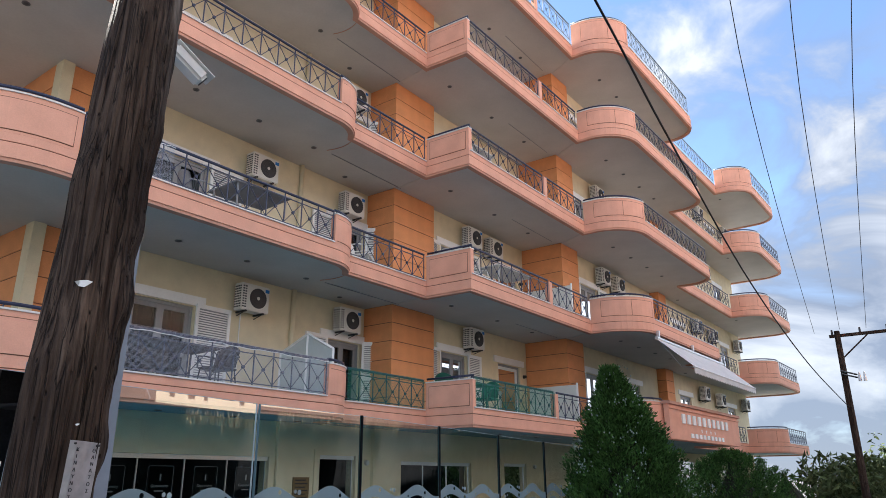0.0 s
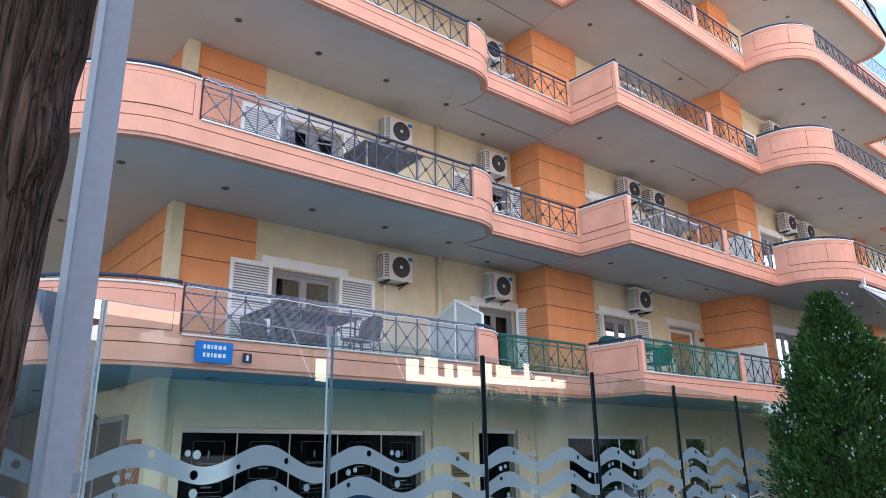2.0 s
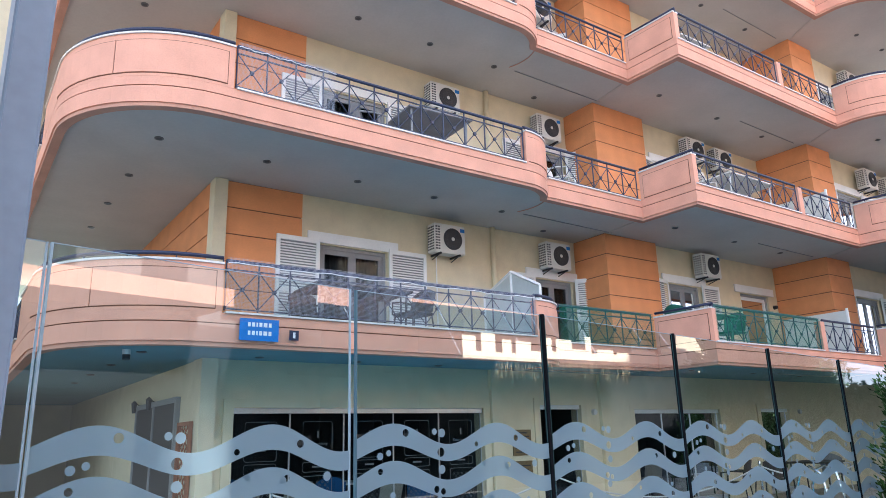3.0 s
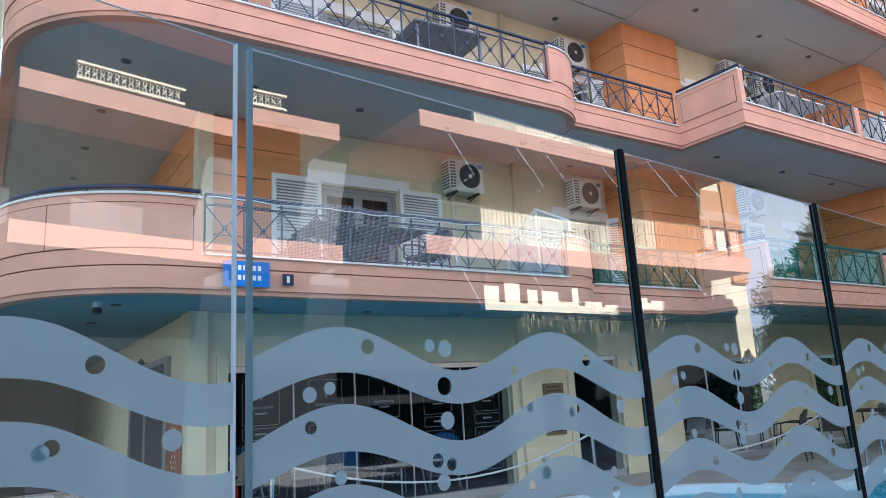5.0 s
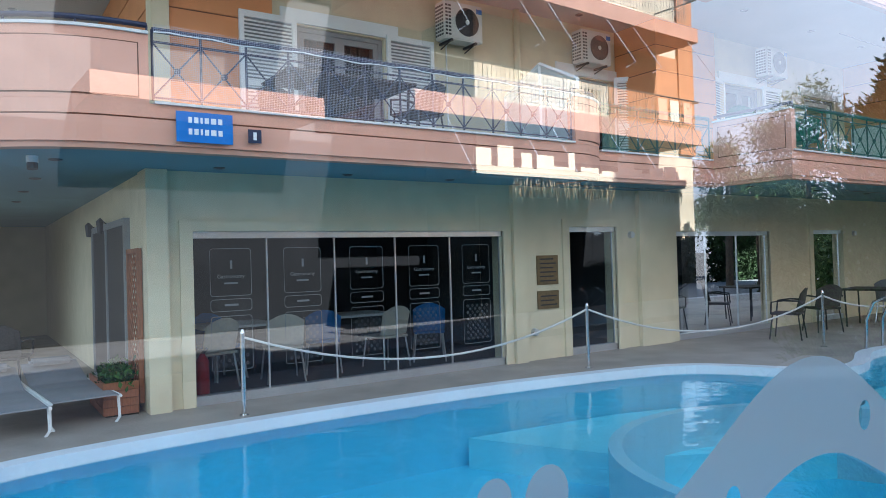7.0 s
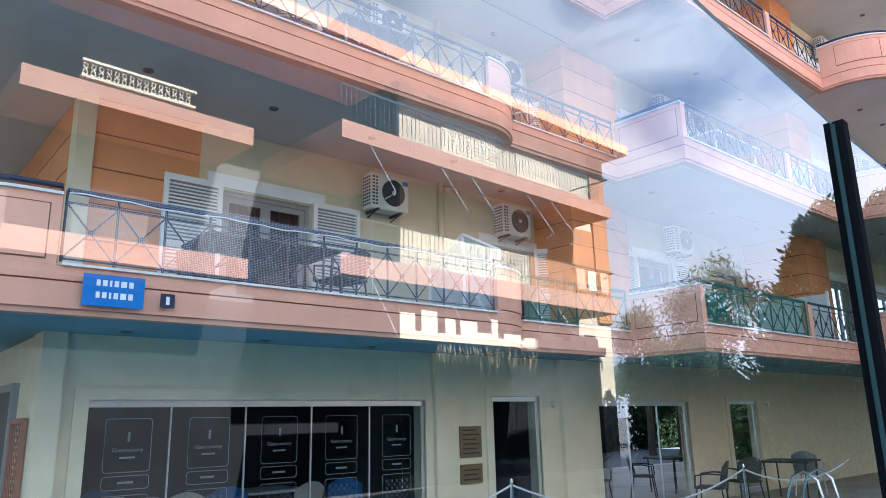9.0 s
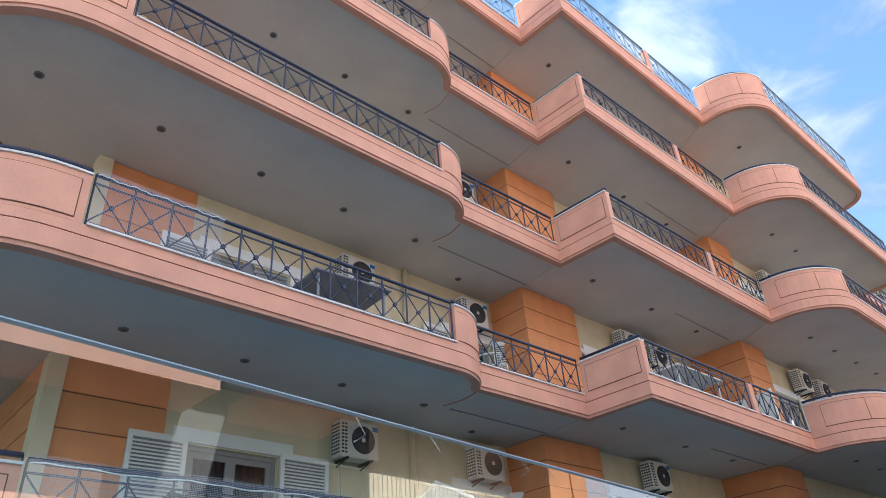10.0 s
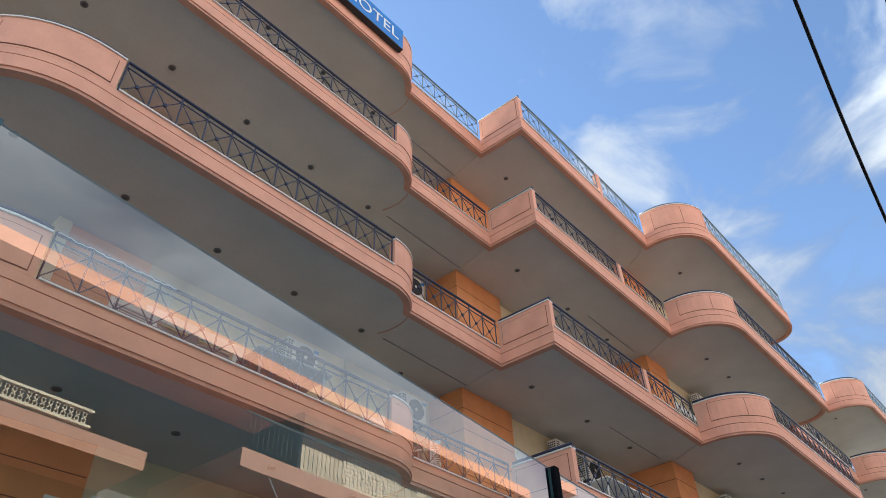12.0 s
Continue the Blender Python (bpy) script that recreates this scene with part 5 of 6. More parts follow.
for i in range(10):
    part("white_bar", boxed(0.95 + 0.45 * i, 0.95 + 0.45 * i + 0.22, -0.04, -0.002, 0.45, 0.71), WHITE, t)
for i in range(4):
    bm = bmesh.new()
    c = (2.6 + 0.42 * i, 0.31)
    upright(bm, [(c[0] + (0.075 if j % 2 == 0 else 0.032) * math.sin(j * math.pi / 5), c[1] + (0.075 if j % 2 == 0 else 0.032) * math.cos(j * math.pi / 5)) for j in range(10)], -0.012)
    part("star", bm, WHITE, t)
for i in range(9):
    part("white_bar", boxed(1.6 + 0.36 * i, 1.6 + 0.36 * i + 0.2, -0.03, -0.002, 0.08, 0.20), WHITE, t)


# awning
def awning():
    t = thing("awning", "pale grey fabric awning with a scalloped valance under a balcony", "awning", at=(18.95, 7.55, 5.42))
    cloth = material("awning_cloth", (0.62, 0.60, 0.58), 0.85, grain=60, amount=0.04, stain=0.08)
    L = 6.2
    bm = bmesh.new()
    n = 30
    for i in range(n):
        a, b = L * i / n, L * (i + 1) / n
        bm.faces.new([bm.verts.new(p) for p in ((a, 0, 0), (b, 0, 0), (b, -0.95, -0.85), (a, -0.95, -0.85))])
    bmesh.ops.remove_doubles(bm, verts=bm.verts[:], dist=1e-5)
    part("canopy", bm, cloth, t)
    bm = bmesh.new()
    n = 124
    for i in range(n):
        a, b = L * i / n, L * (i + 1) / n
        d = lambda u: -1.0 - 0.05 * abs(math.sin(u * math.pi / 0.25))
        bm.faces.new([bm.verts.new(p) for p in ((a, -0.955, d(a)), (b, -0.955, d(b)), (b, -0.955, -0.86), (a, -0.955, -0.86))])
    bmesh.ops.remove_doubles(bm, verts=bm.verts[:], dist=1e-5)
    part("valance", bm, cloth, t)
    bm = bmesh.new()
    rod(bm, (0, 0.0, 0.02), (L, 0.0, 0.02), 0.05, 10)
    part("roller", bm, ALU, t)
    for x in (0.2, L / 2, L - 0.2):
        part("bracket", boxed(x, x + 0.06, -0.02, 0.06, 0.02, 0.26), ALU, t)
    bm = bmesh.new()
    rod(bm, (0, -0.95, -0.86), (L, -0.95, -0.86), 0.025, 8)
    part("front_bar", bm, WHITE, t)
    for x in (0.3, L - 0.3):
        bm = bmesh.new()
        rod(bm, (x, 0, -0.05), (x + 0.2, -0.45, -0.75), 0.02, 6)
        rod(bm, (x + 0.2, -0.45, -0.75), (x, -0.93, -0.86), 0.02, 6)
        part("arm", bm, ALU, t)


awning()

# ---------- ground floor by the pool ----------
TERRACOTTA = material("terracotta_wood", (0.30, 0.11, 0.05), 0.7, grain=20, amount=0.2, stain=0.2, bump=0.2, stretch=(4, 4, 0.5))
BRONZE = material("aged_bronze_plaque", (0.20, 0.14, 0.07), 0.45, metal=0.4, grain=30, amount=0.15, stain=0.2)
ETCH = material("white_window_film", (0.16, 0.18, 0.19), 0.7, grain=30, amount=0.05, stain=0.05, bump=0.0)
BLUE_CLOTH = material("blue_chair_cloth", (0.03, 0.16, 0.42), 0.85, grain=60, amount=0.1, stain=0.1)
CREAM_CLOTH = material("cream_chair_cloth", (0.62, 0.56, 0.46), 0.85, grain=60, amount=0.08, stain=0.1)
RATTAN = material("dark_rattan", (0.055, 0.045, 0.04), 0.7, grain=60, amount=0.3, stain=0.2, bump=0.4)
GREEN_PLASTIC = material("green_plastic", (0.02, 0.13, 0.09), 0.45, grain=30, amount=0.06, stain=0.1, bump=0.0)
SLING = material("grey_sling_fabric", (0.25, 0.25, 0.26), 0.85, grain=80, amount=0.1, stain=0.1)
RED = material("red_paint", (0.45, 0.02, 0.02), 0.35, grain=30, amount=0.06, stain=0.1, bump=0.0)
ROPE = material("white_rope", (0.60, 0.58, 0.54), 0.9, grain=80, amount=0.15, stain=0.1)


def rounded(x0, x1, z0, z1, r):
    pts = []
    for cx, cz, a in ((x1 - r, z1 - r, 0), (x0 + r, z1 - r, 90), (x0 + r, z0 + r, 180), (x1 - r, z0 + r, 270)):
        pts += [(cx + r * math.cos(radians(a + 15 * i)), cz + r * math.sin(radians(a + 15 * i))) for i in range(7)]
    return pts + [pts[0]]


def glazed_front(name, x0, x1, z0, z1, leaves, label, etched):
    t = thing(name, label, "window", "ground floor glazing", at=(x0, GY, z0))
    w, h = x1 - x0, z1 - z0
    part("head", boxed(0, w, 0.02, 0.16, h - 0.075, h), ALU, t)
    part("sill", boxed(0, w, 0.02, 0.16, 0, 0.10), ALU, t)
    lw = w / leaves
    for i in range(leaves):
        a = lw * i
        bm = bmesh.new()
        upright(bm, [(a + 0.006, 0.10), (a + lw - 0.006, 0.10), (a + lw - 0.006, h - 0.075), (a + 0.006, h - 0.075)], 0.09)
        p = part("pane", bm, WINDOW_GLASS, t)
        p.visible_shadow = False
        part("stile", boxed(a + lw - 0.008, a + lw + 0.008, 0.075, 0.105, 0.10, h - 0.075), ALU, t)
        if etched:
            for q0, q1 in ((0.62, 0.90), (0.53, 0.60), (0.18, 0.50)):
                bm = bmesh.new()
                tube(bm, [(x, 0.083, z) for x, z in rounded(a + lw * 0.24, a + lw * 0.78, h * q0, h * q1, 0.035)], 0.004, 4)
                part("etched_border", bm, ETCH, p, "white etched border line")
            lettered("Gastronomy", 0.062, pose(a + lw * 0.51, 0.083, h * 0.735, 90, 0, 0), ETCH, p)
            part("etched_bar", boxed(a + lw * 0.42, a + lw * 0.60, 0.083, 0.086, h * 0.69, h * 0.70), ETCH, p)
            part("etched_bar", boxed(a + lw * 0.42, a + lw * 0.60, 0.083, 0.086, h * 0.56, h * 0.572), ETCH, p)
            part("etched_bar", boxed(a + lw * 0.5, a + lw * 0.53, 0.083, 0.086, h * 0.78, h * 0.83), ETCH, p)
            bm = bmesh.new()
            for u in range(9):
                for v in range(11):
                    cx, cz = a + lw * 0.32 + u * 0.042, h * 0.215 + v * 0.046
                    if u % 2 == v % 2:
                        for q in range(4):
                            p0, p1 = (0.016 * math.cos(q * 1.571), 0.018 * math.sin(q * 1.571)), (0.016 * math.cos(q * 1.571 + 1.571), 0.018 * math.sin(q * 1.571 + 1.571))
                            rod(bm, (cx + p0[0], 0.084, cz + p0[1]), (cx + p1[0], 0.084, cz + p1[1]), 0.003, 3)
            ob = part("etched_pattern", bm, ETCH, p, "etched diamond lattice pattern")
            ob["kind"] = "stuff"
    # rendered surround
    for d in ((-0.14, 0, 0, h + 0.12), (w, w + 0.14, 0, h + 0.12), (0, w, h, h + 0.12)):
        part("surround", boxed(d[0], d[1], -0.03, 0.02, d[2], d[3]), CREAM, t)


glazed_front("bifold_window", 4.55, 8.9, DECK_Z, 2.12, 5, "five-leaf folding glass front with etched borders by the pool", True)
glazed_front("glass_door", 10.2, 11.25, DECK_Z + 0.0, 2.18, 1, "tall dark glass door beside the pool deck", False)
glazed_front("sliding_window", 12.75, 15.6, DECK_Z, 2.10, 3, "three-leaf sliding glass window beside the pool deck", False)
glazed_front("glass_door", 17.2, 18.4, DECK_Z + 0.0, 2.12, 1, "tall dark glass door beside the pool deck", False)
part_z = LEVELS[0] + 0.06
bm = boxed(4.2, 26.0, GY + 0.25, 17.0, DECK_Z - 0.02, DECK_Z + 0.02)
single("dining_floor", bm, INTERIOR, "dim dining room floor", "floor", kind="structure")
for x0, x1 in ((9.05, 9.27), (11.75, 12.55)):
    bm = boxed(x0, x1, GY - 0.08, GY, DECK_Z, part_z)
    single("pier", bm, CREAM, "shallow cream pier on the ground floor wall", "pier", kind="structure")
for i, (z0, z1) in enumerate(((1.31, 1.75), (0.95, 1.22))):
    t = thing("wall_plaque", "small bronze wall plaque with unreadable lines", "plaque", "wall plaques", at=(9.53, GY, z0))
    part("plate", boxed(0, 0.42, -0.02, 0, 0, z1 - z0), BRONZE, t)
    for k in range(int((z1 - z0) / 0.07)):
        part("text_bar", boxed(0.05, 0.37 - 0.05 * (k % 2), -0.023, -0.0205, 0.05 + 0.065 * k, 0.07 + 0.065 * k), DARK, t)
for k in range(4):
    t = thing("balcony_wall_lamp", "small black round wall lamp beside a balcony door", "wall light", "balcony wall lamps", at=(18.32, 11.5, LEVELS[k] + 1.9))
    bm = bmesh.new()
    rod(bm, (0, -0.09, 0), (0, 0, 0.0), 0.04, 10, 0.055)
    part("body", bm, DARK, t)
for x, z in ((9.45, 0.62), (11.6, 2.05), (18.9, 2.05)):
    t = thing("wall_light", "small pale wall light on the ground floor", "wall light", "wall lights", at=(x, GY, z))
    bm = bmesh.new()
    rod(bm, (0, -0.06, 0), (0, 0, 0), 0.05, 12, 0.06)
    part("body", bm, ALU, t)


def chair(x, y, z, turn, mat, leg, label, name="dining_chair", group="chairs", arms=True):
    t = thing(name, label, "chair", group, at=(x, y, z))
    t.rotation_euler = (0, 0, radians(turn))
    bm = boxed(-0.23, 0.23, -0.23, 0.23, 0.42, 0.46)
    bmesh.ops.bevel(bm, geom=bm.edges[:], offset=0.012, segments=1, affect="EDGES")
    part("seat", bm, mat, t)
    bm = bmesh.new()
    n = 8
    for i in range(n):
        a0, a1 = -1 + 2 * i / n, -1 + 2 * (i + 1) / n
        f = lambda a: 0.25 - 0.06 * a * a
        hh = lambda a: 0.88 - 0.10 * a * a
        for off in (0, 0.025):
            bm.faces.new([bm.verts.new(p) for p in ((a0 * 0.23, f(a0) + off - 0.03, 0.47), (a1 * 0.23, f(a1) + off - 0.03, 0.47), (a1 * 0.24, f(a1) + off + 0.05, hh(a1)), (a0 * 0.24, f(a0) + off + 0.05, hh(a0)))])
    part("backrest", bm, mat, t)
    for sx in (-1, 1):
        for sy in (-1, 1):
            bm = bmesh.new()
            rod(bm, (sx * 0.2, sy * 0.2, 0.42), (sx * 0.24, sy * 0.25, 0), 0.013, 6)
            part("leg", bm, leg, t)
        if arms:
            bm = bmesh.new()
            tube(bm, [(sx * 0.25, 0.24, 0.66), (sx * 0.26, 0.0, 0.67), (sx * 0.26, -0.2, 0.64), (sx * 0.24, -0.22, 0.44)], 0.015, 6)
            part("armrest", bm, leg, t)
    return t


def table(x, y, z, w, d, h, mat, leg, label, turn=0, name="table"):
    t = thing(name, label, "table", "tables", at=(x, y, z))
    t.rotation_euler = (0, 0, radians(turn))
    bm = boxed(-w / 2, w / 2, -d / 2, d / 2, h - 0.035, h)
    bmesh.ops.bevel(bm, geom=bm.edges[:], offset=0.01, segments=1, affect="EDGES")
    part("tabletop", bm, mat, t)
    for sx in (-1, 1):
        for sy in (-1, 1):
            bm = bmesh.new()
            rod(bm, (sx * (w / 2 - 0.08), sy * (d / 2 - 0.08), h - 0.035), (sx * (w / 2 - 0.1), sy * (d / 2 - 0.1), 0), 0.018, 6)
            part("leg", bm, leg, t)
    return t


zf = DECK_Z + 0.02
for x, y, mat, lab, a in ((5.0, 12.6, CREAM_CLOTH, "cream upholstered dining chair inside the glass front", 200), (5.9, 12.5, CREAM_CLOTH, "cream upholstered dining chair inside the glass front", 170),
                          (6.6, 12.8, BLUE_CLOTH, "blue upholstered dining chair inside the glass front", 160), (5.3, 13.2, BLUE_CLOTH, "blue upholstered dining chair inside the glass front", 20),
                          (7.5, 12.6, CREAM_CLOTH, "cream upholstered dining chair inside the glass front", 190), (8.3, 12.7, BLUE_CLOTH, "blue upholstered dining chair inside the glass front", 150),
                          (13.4, 12.8, CREAM_CLOTH, "cream upholstered dining chair inside the window", 180), (14.3, 12.7, CREAM_CLOTH, "cream upholstered dining chair inside the window", 170), (10.7, 13.0, CREAM_CLOTH, "cream upholstered dining chair inside the glass door", 180)):
    chair(x, y, zf, a, mat, ALU, lab, "dining_chair", "dining chairs", False)
for x, y in ((5.4, 13.0), (7.3, 13.2), (13.9, 13.3)):
    table(x, y, zf, 1.0, 0.8, 0.75, WHITE, DARK, "white-clothed dining table inside the glass front", 0, "dining_table")
t = thing("fire_extinguisher", "red fire extinguisher inside the folding glass front", "extinguisher", at=(4.75, 12.05, zf))
bm = bmesh.new()
rod(bm, (0, 0, 0), (0, 0, 0.42), 0.075, 14)
rod(bm, (0, 0, 0.42), (0, 0, 0.5), 0.07, 14, 0.025)
part("cylinder", bm, RED, t, smooth=False)
bm = bmesh.new()
rod(bm, (0, 0, 0.5), (0.06, 0, 0.56), 0.02, 8)
part("valve", bm, DARK, t)

# patio furniture on the deck
chair(14.2, 10.45, DECK_Z, 200, RATTAN, DARK, "dark woven garden armchair on the pool deck", "garden_chair", "garden chairs")
chair(15.6, 10.6, DECK_Z, 150, RATTAN, DARK, "dark woven garden armchair on the pool deck", "garden_chair", "garden chairs")
table(17.1, 10.4, DECK_Z, 1.0, 0.9, 0.74, RATTAN, DARK, "dark metal garden table on the pool deck", 10, "garden_table")
chair(18.1, 10.5, DECK_Z, 100, SLING, ALU, "grey sling garden chair on the pool deck", "garden_chair", "garden chairs")

# rope barrier
posts = [(4.82, 10.80), (9.5, 10.56), (13.55, 9.50)]
for x, y in posts:
    t = thing("barrier_post", "stainless steel barrier post at the pool edge", "post", "barrier posts", at=(x, y, DECK_Z))
    bm = bmesh.new()
    rod(bm, (0, 0, 0), (0, 0, 0.84), 0.022, 10)
    part("tube", bm, STEEL, t)
    bm = bmesh.new()
    rod(bm, (0, 0, 0.84), (0, 0, 0.88), 0.026, 10, 0.012)
    part("knob", bm, STEEL, t)
    bm = bmesh.new()
    rod(bm, (0, 0, 0), (0, 0, 0.012), 0.05, 12)
    part("flange", bm, STEEL, t)
for (xa, ya), (xb, yb) in zip(posts, posts[1:]):
    bm = bmesh.new()
    tube(bm, [(xa + (xb - xa) * i / 16, ya + (yb - ya) * i / 16, DECK_Z + 0.80 - 0.42 * 4 * (i / 16) * (1 - i / 16)) for i in range(17)], 0.014, 6)
    single("barrier_rope", bm, ROPE, "slack white rope between barrier posts", "rope", "barrier ropes")
bm = bmesh.new()
tube(bm, [(13.55 + 3.0 * i / 12, 9.5 - 0.4 * i / 12, DECK_Z + 0.80 - 1.0 * (i / 12) * (1 - i / 12)) for i in range(13)], 0.014, 6)
single("barrier_rope", bm, ROPE, "slack white rope between barrier posts", "rope", "barrier ropes")
t = thing("pool_ladder", "curved stainless steel pool ladder rails", "ladder", at=(13.6, 8.55, DECK_Z))
for dx in (0, 0.5):
    bm = bmesh.new()
    tube(bm, [(dx, 0.35, 0), (dx, 0.33, 0.45), (dx, 0.22, 0.72), (dx, 0.05, 0.80), (dx, -0.12, 0.68), (dx, -0.2, 0.3), (dx, -0.22, -0.6)], 0.022, 8)
    part("rail", bm, STEEL, t, smooth=True)
# submerged curved wall of the whirlpool
bm = bmesh.new()
ribbon(bm, arc(8.5, 6.6, 1.85, 200, -20, 30), -0.12, 0.0, DECK_Z - 0.9, DECK_Z - 0.14)
single("whirlpool_wall", bm, COPING, "pale curved wall under the pool water", "pool", kind="structure")


def sun_lounger(x, y, turn):
    t = thing("sun_lounger", "grey sling sun lounger with a white tubular frame", "sun lounger", "sun loungers", at=(x, y, DECK_Z))
    t.rotation_euler = (0, 0, radians(turn))
    for sx in (-0.31, 0.31):
        bm = bmesh.new()
        tube(bm, [(sx, -0.95, 0.27), (sx, 0.3, 0.27), (sx, 0.95, 0.28)], 0.016, 6)
        part("frame", bm, WHITE, t)
        for y0 in (-0.85, 0.75):
            bm = bmesh.new()
            tube(bm, [(sx, y0, 0.27), (sx, y0 - 0.04, 0.05), (sx * 0.9, y0 - 0.02, 0.0)], 0.016, 6)
            part("leg", bm, WHITE, t)
    part("sling", boxed(-0.29, 0.29, -0.95, 0.32, 0.275, 0.29), SLING, t)
    bm = bmesh.new()
    v = [bm.verts.new(p) for p in ((-0.29, 0.32, 0.285), (0.29, 0.32, 0.285), (0.29, 0.92, 0.47), (-0.29, 0.92, 0.47), (-0.29, 0.32, 0.27), (0.29, 0.32, 0.27), (0.29, 0.92, 0.455), (-0.29, 0.92, 0.455))]
    for f in ((0, 1, 2, 3), (7, 6, 5, 4), (0, 4, 5, 1), (1, 5, 6, 2), (2, 6, 7, 3), (3, 7, 4, 0)):
        bm.faces.new([v[i] for i in f])
    part("backrest", bm, SLING, t)
    bm = boxed(-0.22, 0.22, 0.70, 0.90, 0.45, 0.53)
    bmesh.ops.bevel(bm, geom=bm.edges[:], offset=0.03, segments=2, affect="EDGES")
    part("pillow", bm, SLING, t)


sun_lounger(3.36, 12.25, 5)
sun_lounger(2.72, 12.0, 5)
chair(2.9, 14.3, DECK_Z, 160, RATTAN, DARK, "dark woven garden armchair near the loungers", "garden_chair", "garden chairs")

# planter, lattice, side door
t = thing("planter_box", "reddish wooden planter box with leafy green plants", "planter", at=(3.80, 11.85, DECK_Z))
for i in range(4):
    part("board", boxed(-0.14, 0.18, -0.2, -0.175, 0.02 + 0.085 * i, 0.10 + 0.085 * i), TERRACOTTA, t)
    part("board", boxed(-0.165, -0.142, -0.2, 0.75, 0.02 + 0.085 * i, 0.10 + 0.085 * i), TERRACOTTA, t)
part("soil", boxed(-0.14, 0.18, -0.17, 0.75, 0.0, 0.30), THUJA_CORE, t)
rng = np.random.default_rng(40)
pts = rng.normal(size=(700, 3)) * np.array([0.07, 0.2, 0.06]) + np.array([0.02, 0.2, 0.38])
dirs = rng.normal(size=(700, 3)) + np.array([0, 0, 0.8])
dirs /= np.linalg.norm(dirs, axis=1, keepdims=True)
sprays("foliage", rng, pts, dirs, 0.075, THUJA, t, 0.5)
t = thing("lattice_screen", "reddish wooden lattice screen on the side wall", "lattice", at=(4.03, 11.72, DECK_Z))
for a in ((0, 0.05), (0.55, 0.6)):
    part("stile", boxed(-0.03, 0.02, a[0], a[1], 0.1, 1.75), TERRACOTTA, t)
for z in (0.1, 1.70):
    part("rail", boxed(-0.03, 0.02, 0.05, 0.55, z, z + 0.05), TERRACOTTA, t)
for i in range(-3, 13):
    for s in (1, -1):
        z0 = 0.15 + 0.13 * i
        ya, yb, za, zb = 0.05, 0.55, z0, z0 + 0.5
        if za < 0.15:
            ya, za = 0.05 + (0.15 - za), 0.15
        if zb > 1.70:
            yb, zb = 0.55 - (zb - 1.70), 1.70
        if yb - ya > 0.06:
            bm = bmesh.new()
            if s > 0:
                rod(bm, (-0.008, ya, za), (-0.008, yb, zb), 0.008, 4)
            else:
                rod(bm, (0.004, 0.6 - ya, za), (0.004, 0.6 - yb, zb), 0.008, 4)
            part("slat", bm, TERRACOTTA, t)
t = thing("side_door", "grey framed glazed side door standing ajar", "door", at=(4.07, 12.55, DECK_Z))
for a in ((0, 0.07, 0, 2.05), (1.3, 1.37, 0, 2.05), (2.5, 2.57, 0, 2.05)):
    part("frame", boxed(-0.05, 0.02, *a), GREY_FRAME, t)
part("head", boxed(-0.05, 0.02, 0, 2.57, 2.05, 2.13), GREY_FRAME, t)
part("leaf", boxed(-0.03, 0.0, 0.07, 1.3, 0.05, 2.05), DARK, t, "dark glazed leaf")
part("leaf", boxed(-0.03, 0.0, 1.37, 2.5, 0.05, 2.05), DARK, t, "dark glazed leaf")
for y in (14.05, 15.1):
    t = thing("wall_lantern", "black metal wall lantern on the side wall", "lantern", "wall lanterns", at=(3.99, y, 2.33))
    bm = bmesh.new()
    rod(bm, (0.1, 0, 0), (0, 0, 0.06), 0.01, 6)
    part("arm", bm, DARK, t)
    bm = bmesh.new()
    rod(bm, (0, 0, -0.12), (0, 0, 0.04), 0.035, 6, 0.055)
    rod(bm, (0, 0, 0.04), (0, 0, 0.09), 0.06, 6, 0.01)
    part("cage", bm, DARK, t)
t = thing("security_camera", "white dome security camera under the balcony", "camera", at=(3.0, 11.0, LEVELS[0] + 0.06))
bm = bmesh.new()
rod(bm, (0, 0, -0.06), (0, 0, 0), 0.05, 12)
part("base", bm, WHITE, t)
bm = bmesh.new()
rod(bm, (0, -0.01, -0.12), (0, 0, -0.06), 0.045, 10, 0.045)
part("dome", bm, PLASTIC_DARK, t)

# ---------- furniture on the balconies ----------
fl = LEVELS[0] + 0.34
table(6.1, 11.0, fl, 1.6, 0.8, 0.74, RATTAN, DARK, "dark rattan table on a balcony", 0, "balcony_table")
for x, y, a in ((7.08, 10.9, -75), (5.7, 11.7, 5), (6.5, 11.7, -5)):
    chair(x, y, fl, a, RATTAN, DARK, "dark rattan armchair on a balcony", "balcony_chair", "balcony chairs")
table(13.2, 10.0, fl, 1.0, 0.7, 0.72, GREEN_PLASTIC, GREEN_PLASTIC, "green plastic table on a balcony", 0, "balcony_table")
for x, a in ((12.55, 90), (13.95, -90)):
    chair(x, 10.0, fl, a, GREEN_PLASTIC, GREEN_PLASTIC, "green plastic armchair on a balcony", "balcony_chair", "balcony chairs")
fl = LEVELS[1] + 0.34
table(7.3, 10.7, fl, 1.2, 0.9, 0.78, SLING, GREY_FRAME, "grey plastic table on an upper balcony", -3, "balcony_table")
for x, y, a in ((6.3, 10.9, 80),):
    chair(x, y, fl, a, SLING, GREY_FRAME, "grey armchair on an upper balcony", "balcony_chair", "balcony chairs")
for x, a in ((12.6, 80), (13.5, 10), (10.6, 30)):
    chair(x, 9.9 if x > 12 else 11.0, fl, a, PLASTIC_WHITE, PLASTIC_WHITE, "white plastic armchair on an upper balcony", "balcony_chair", "balcony chairs")
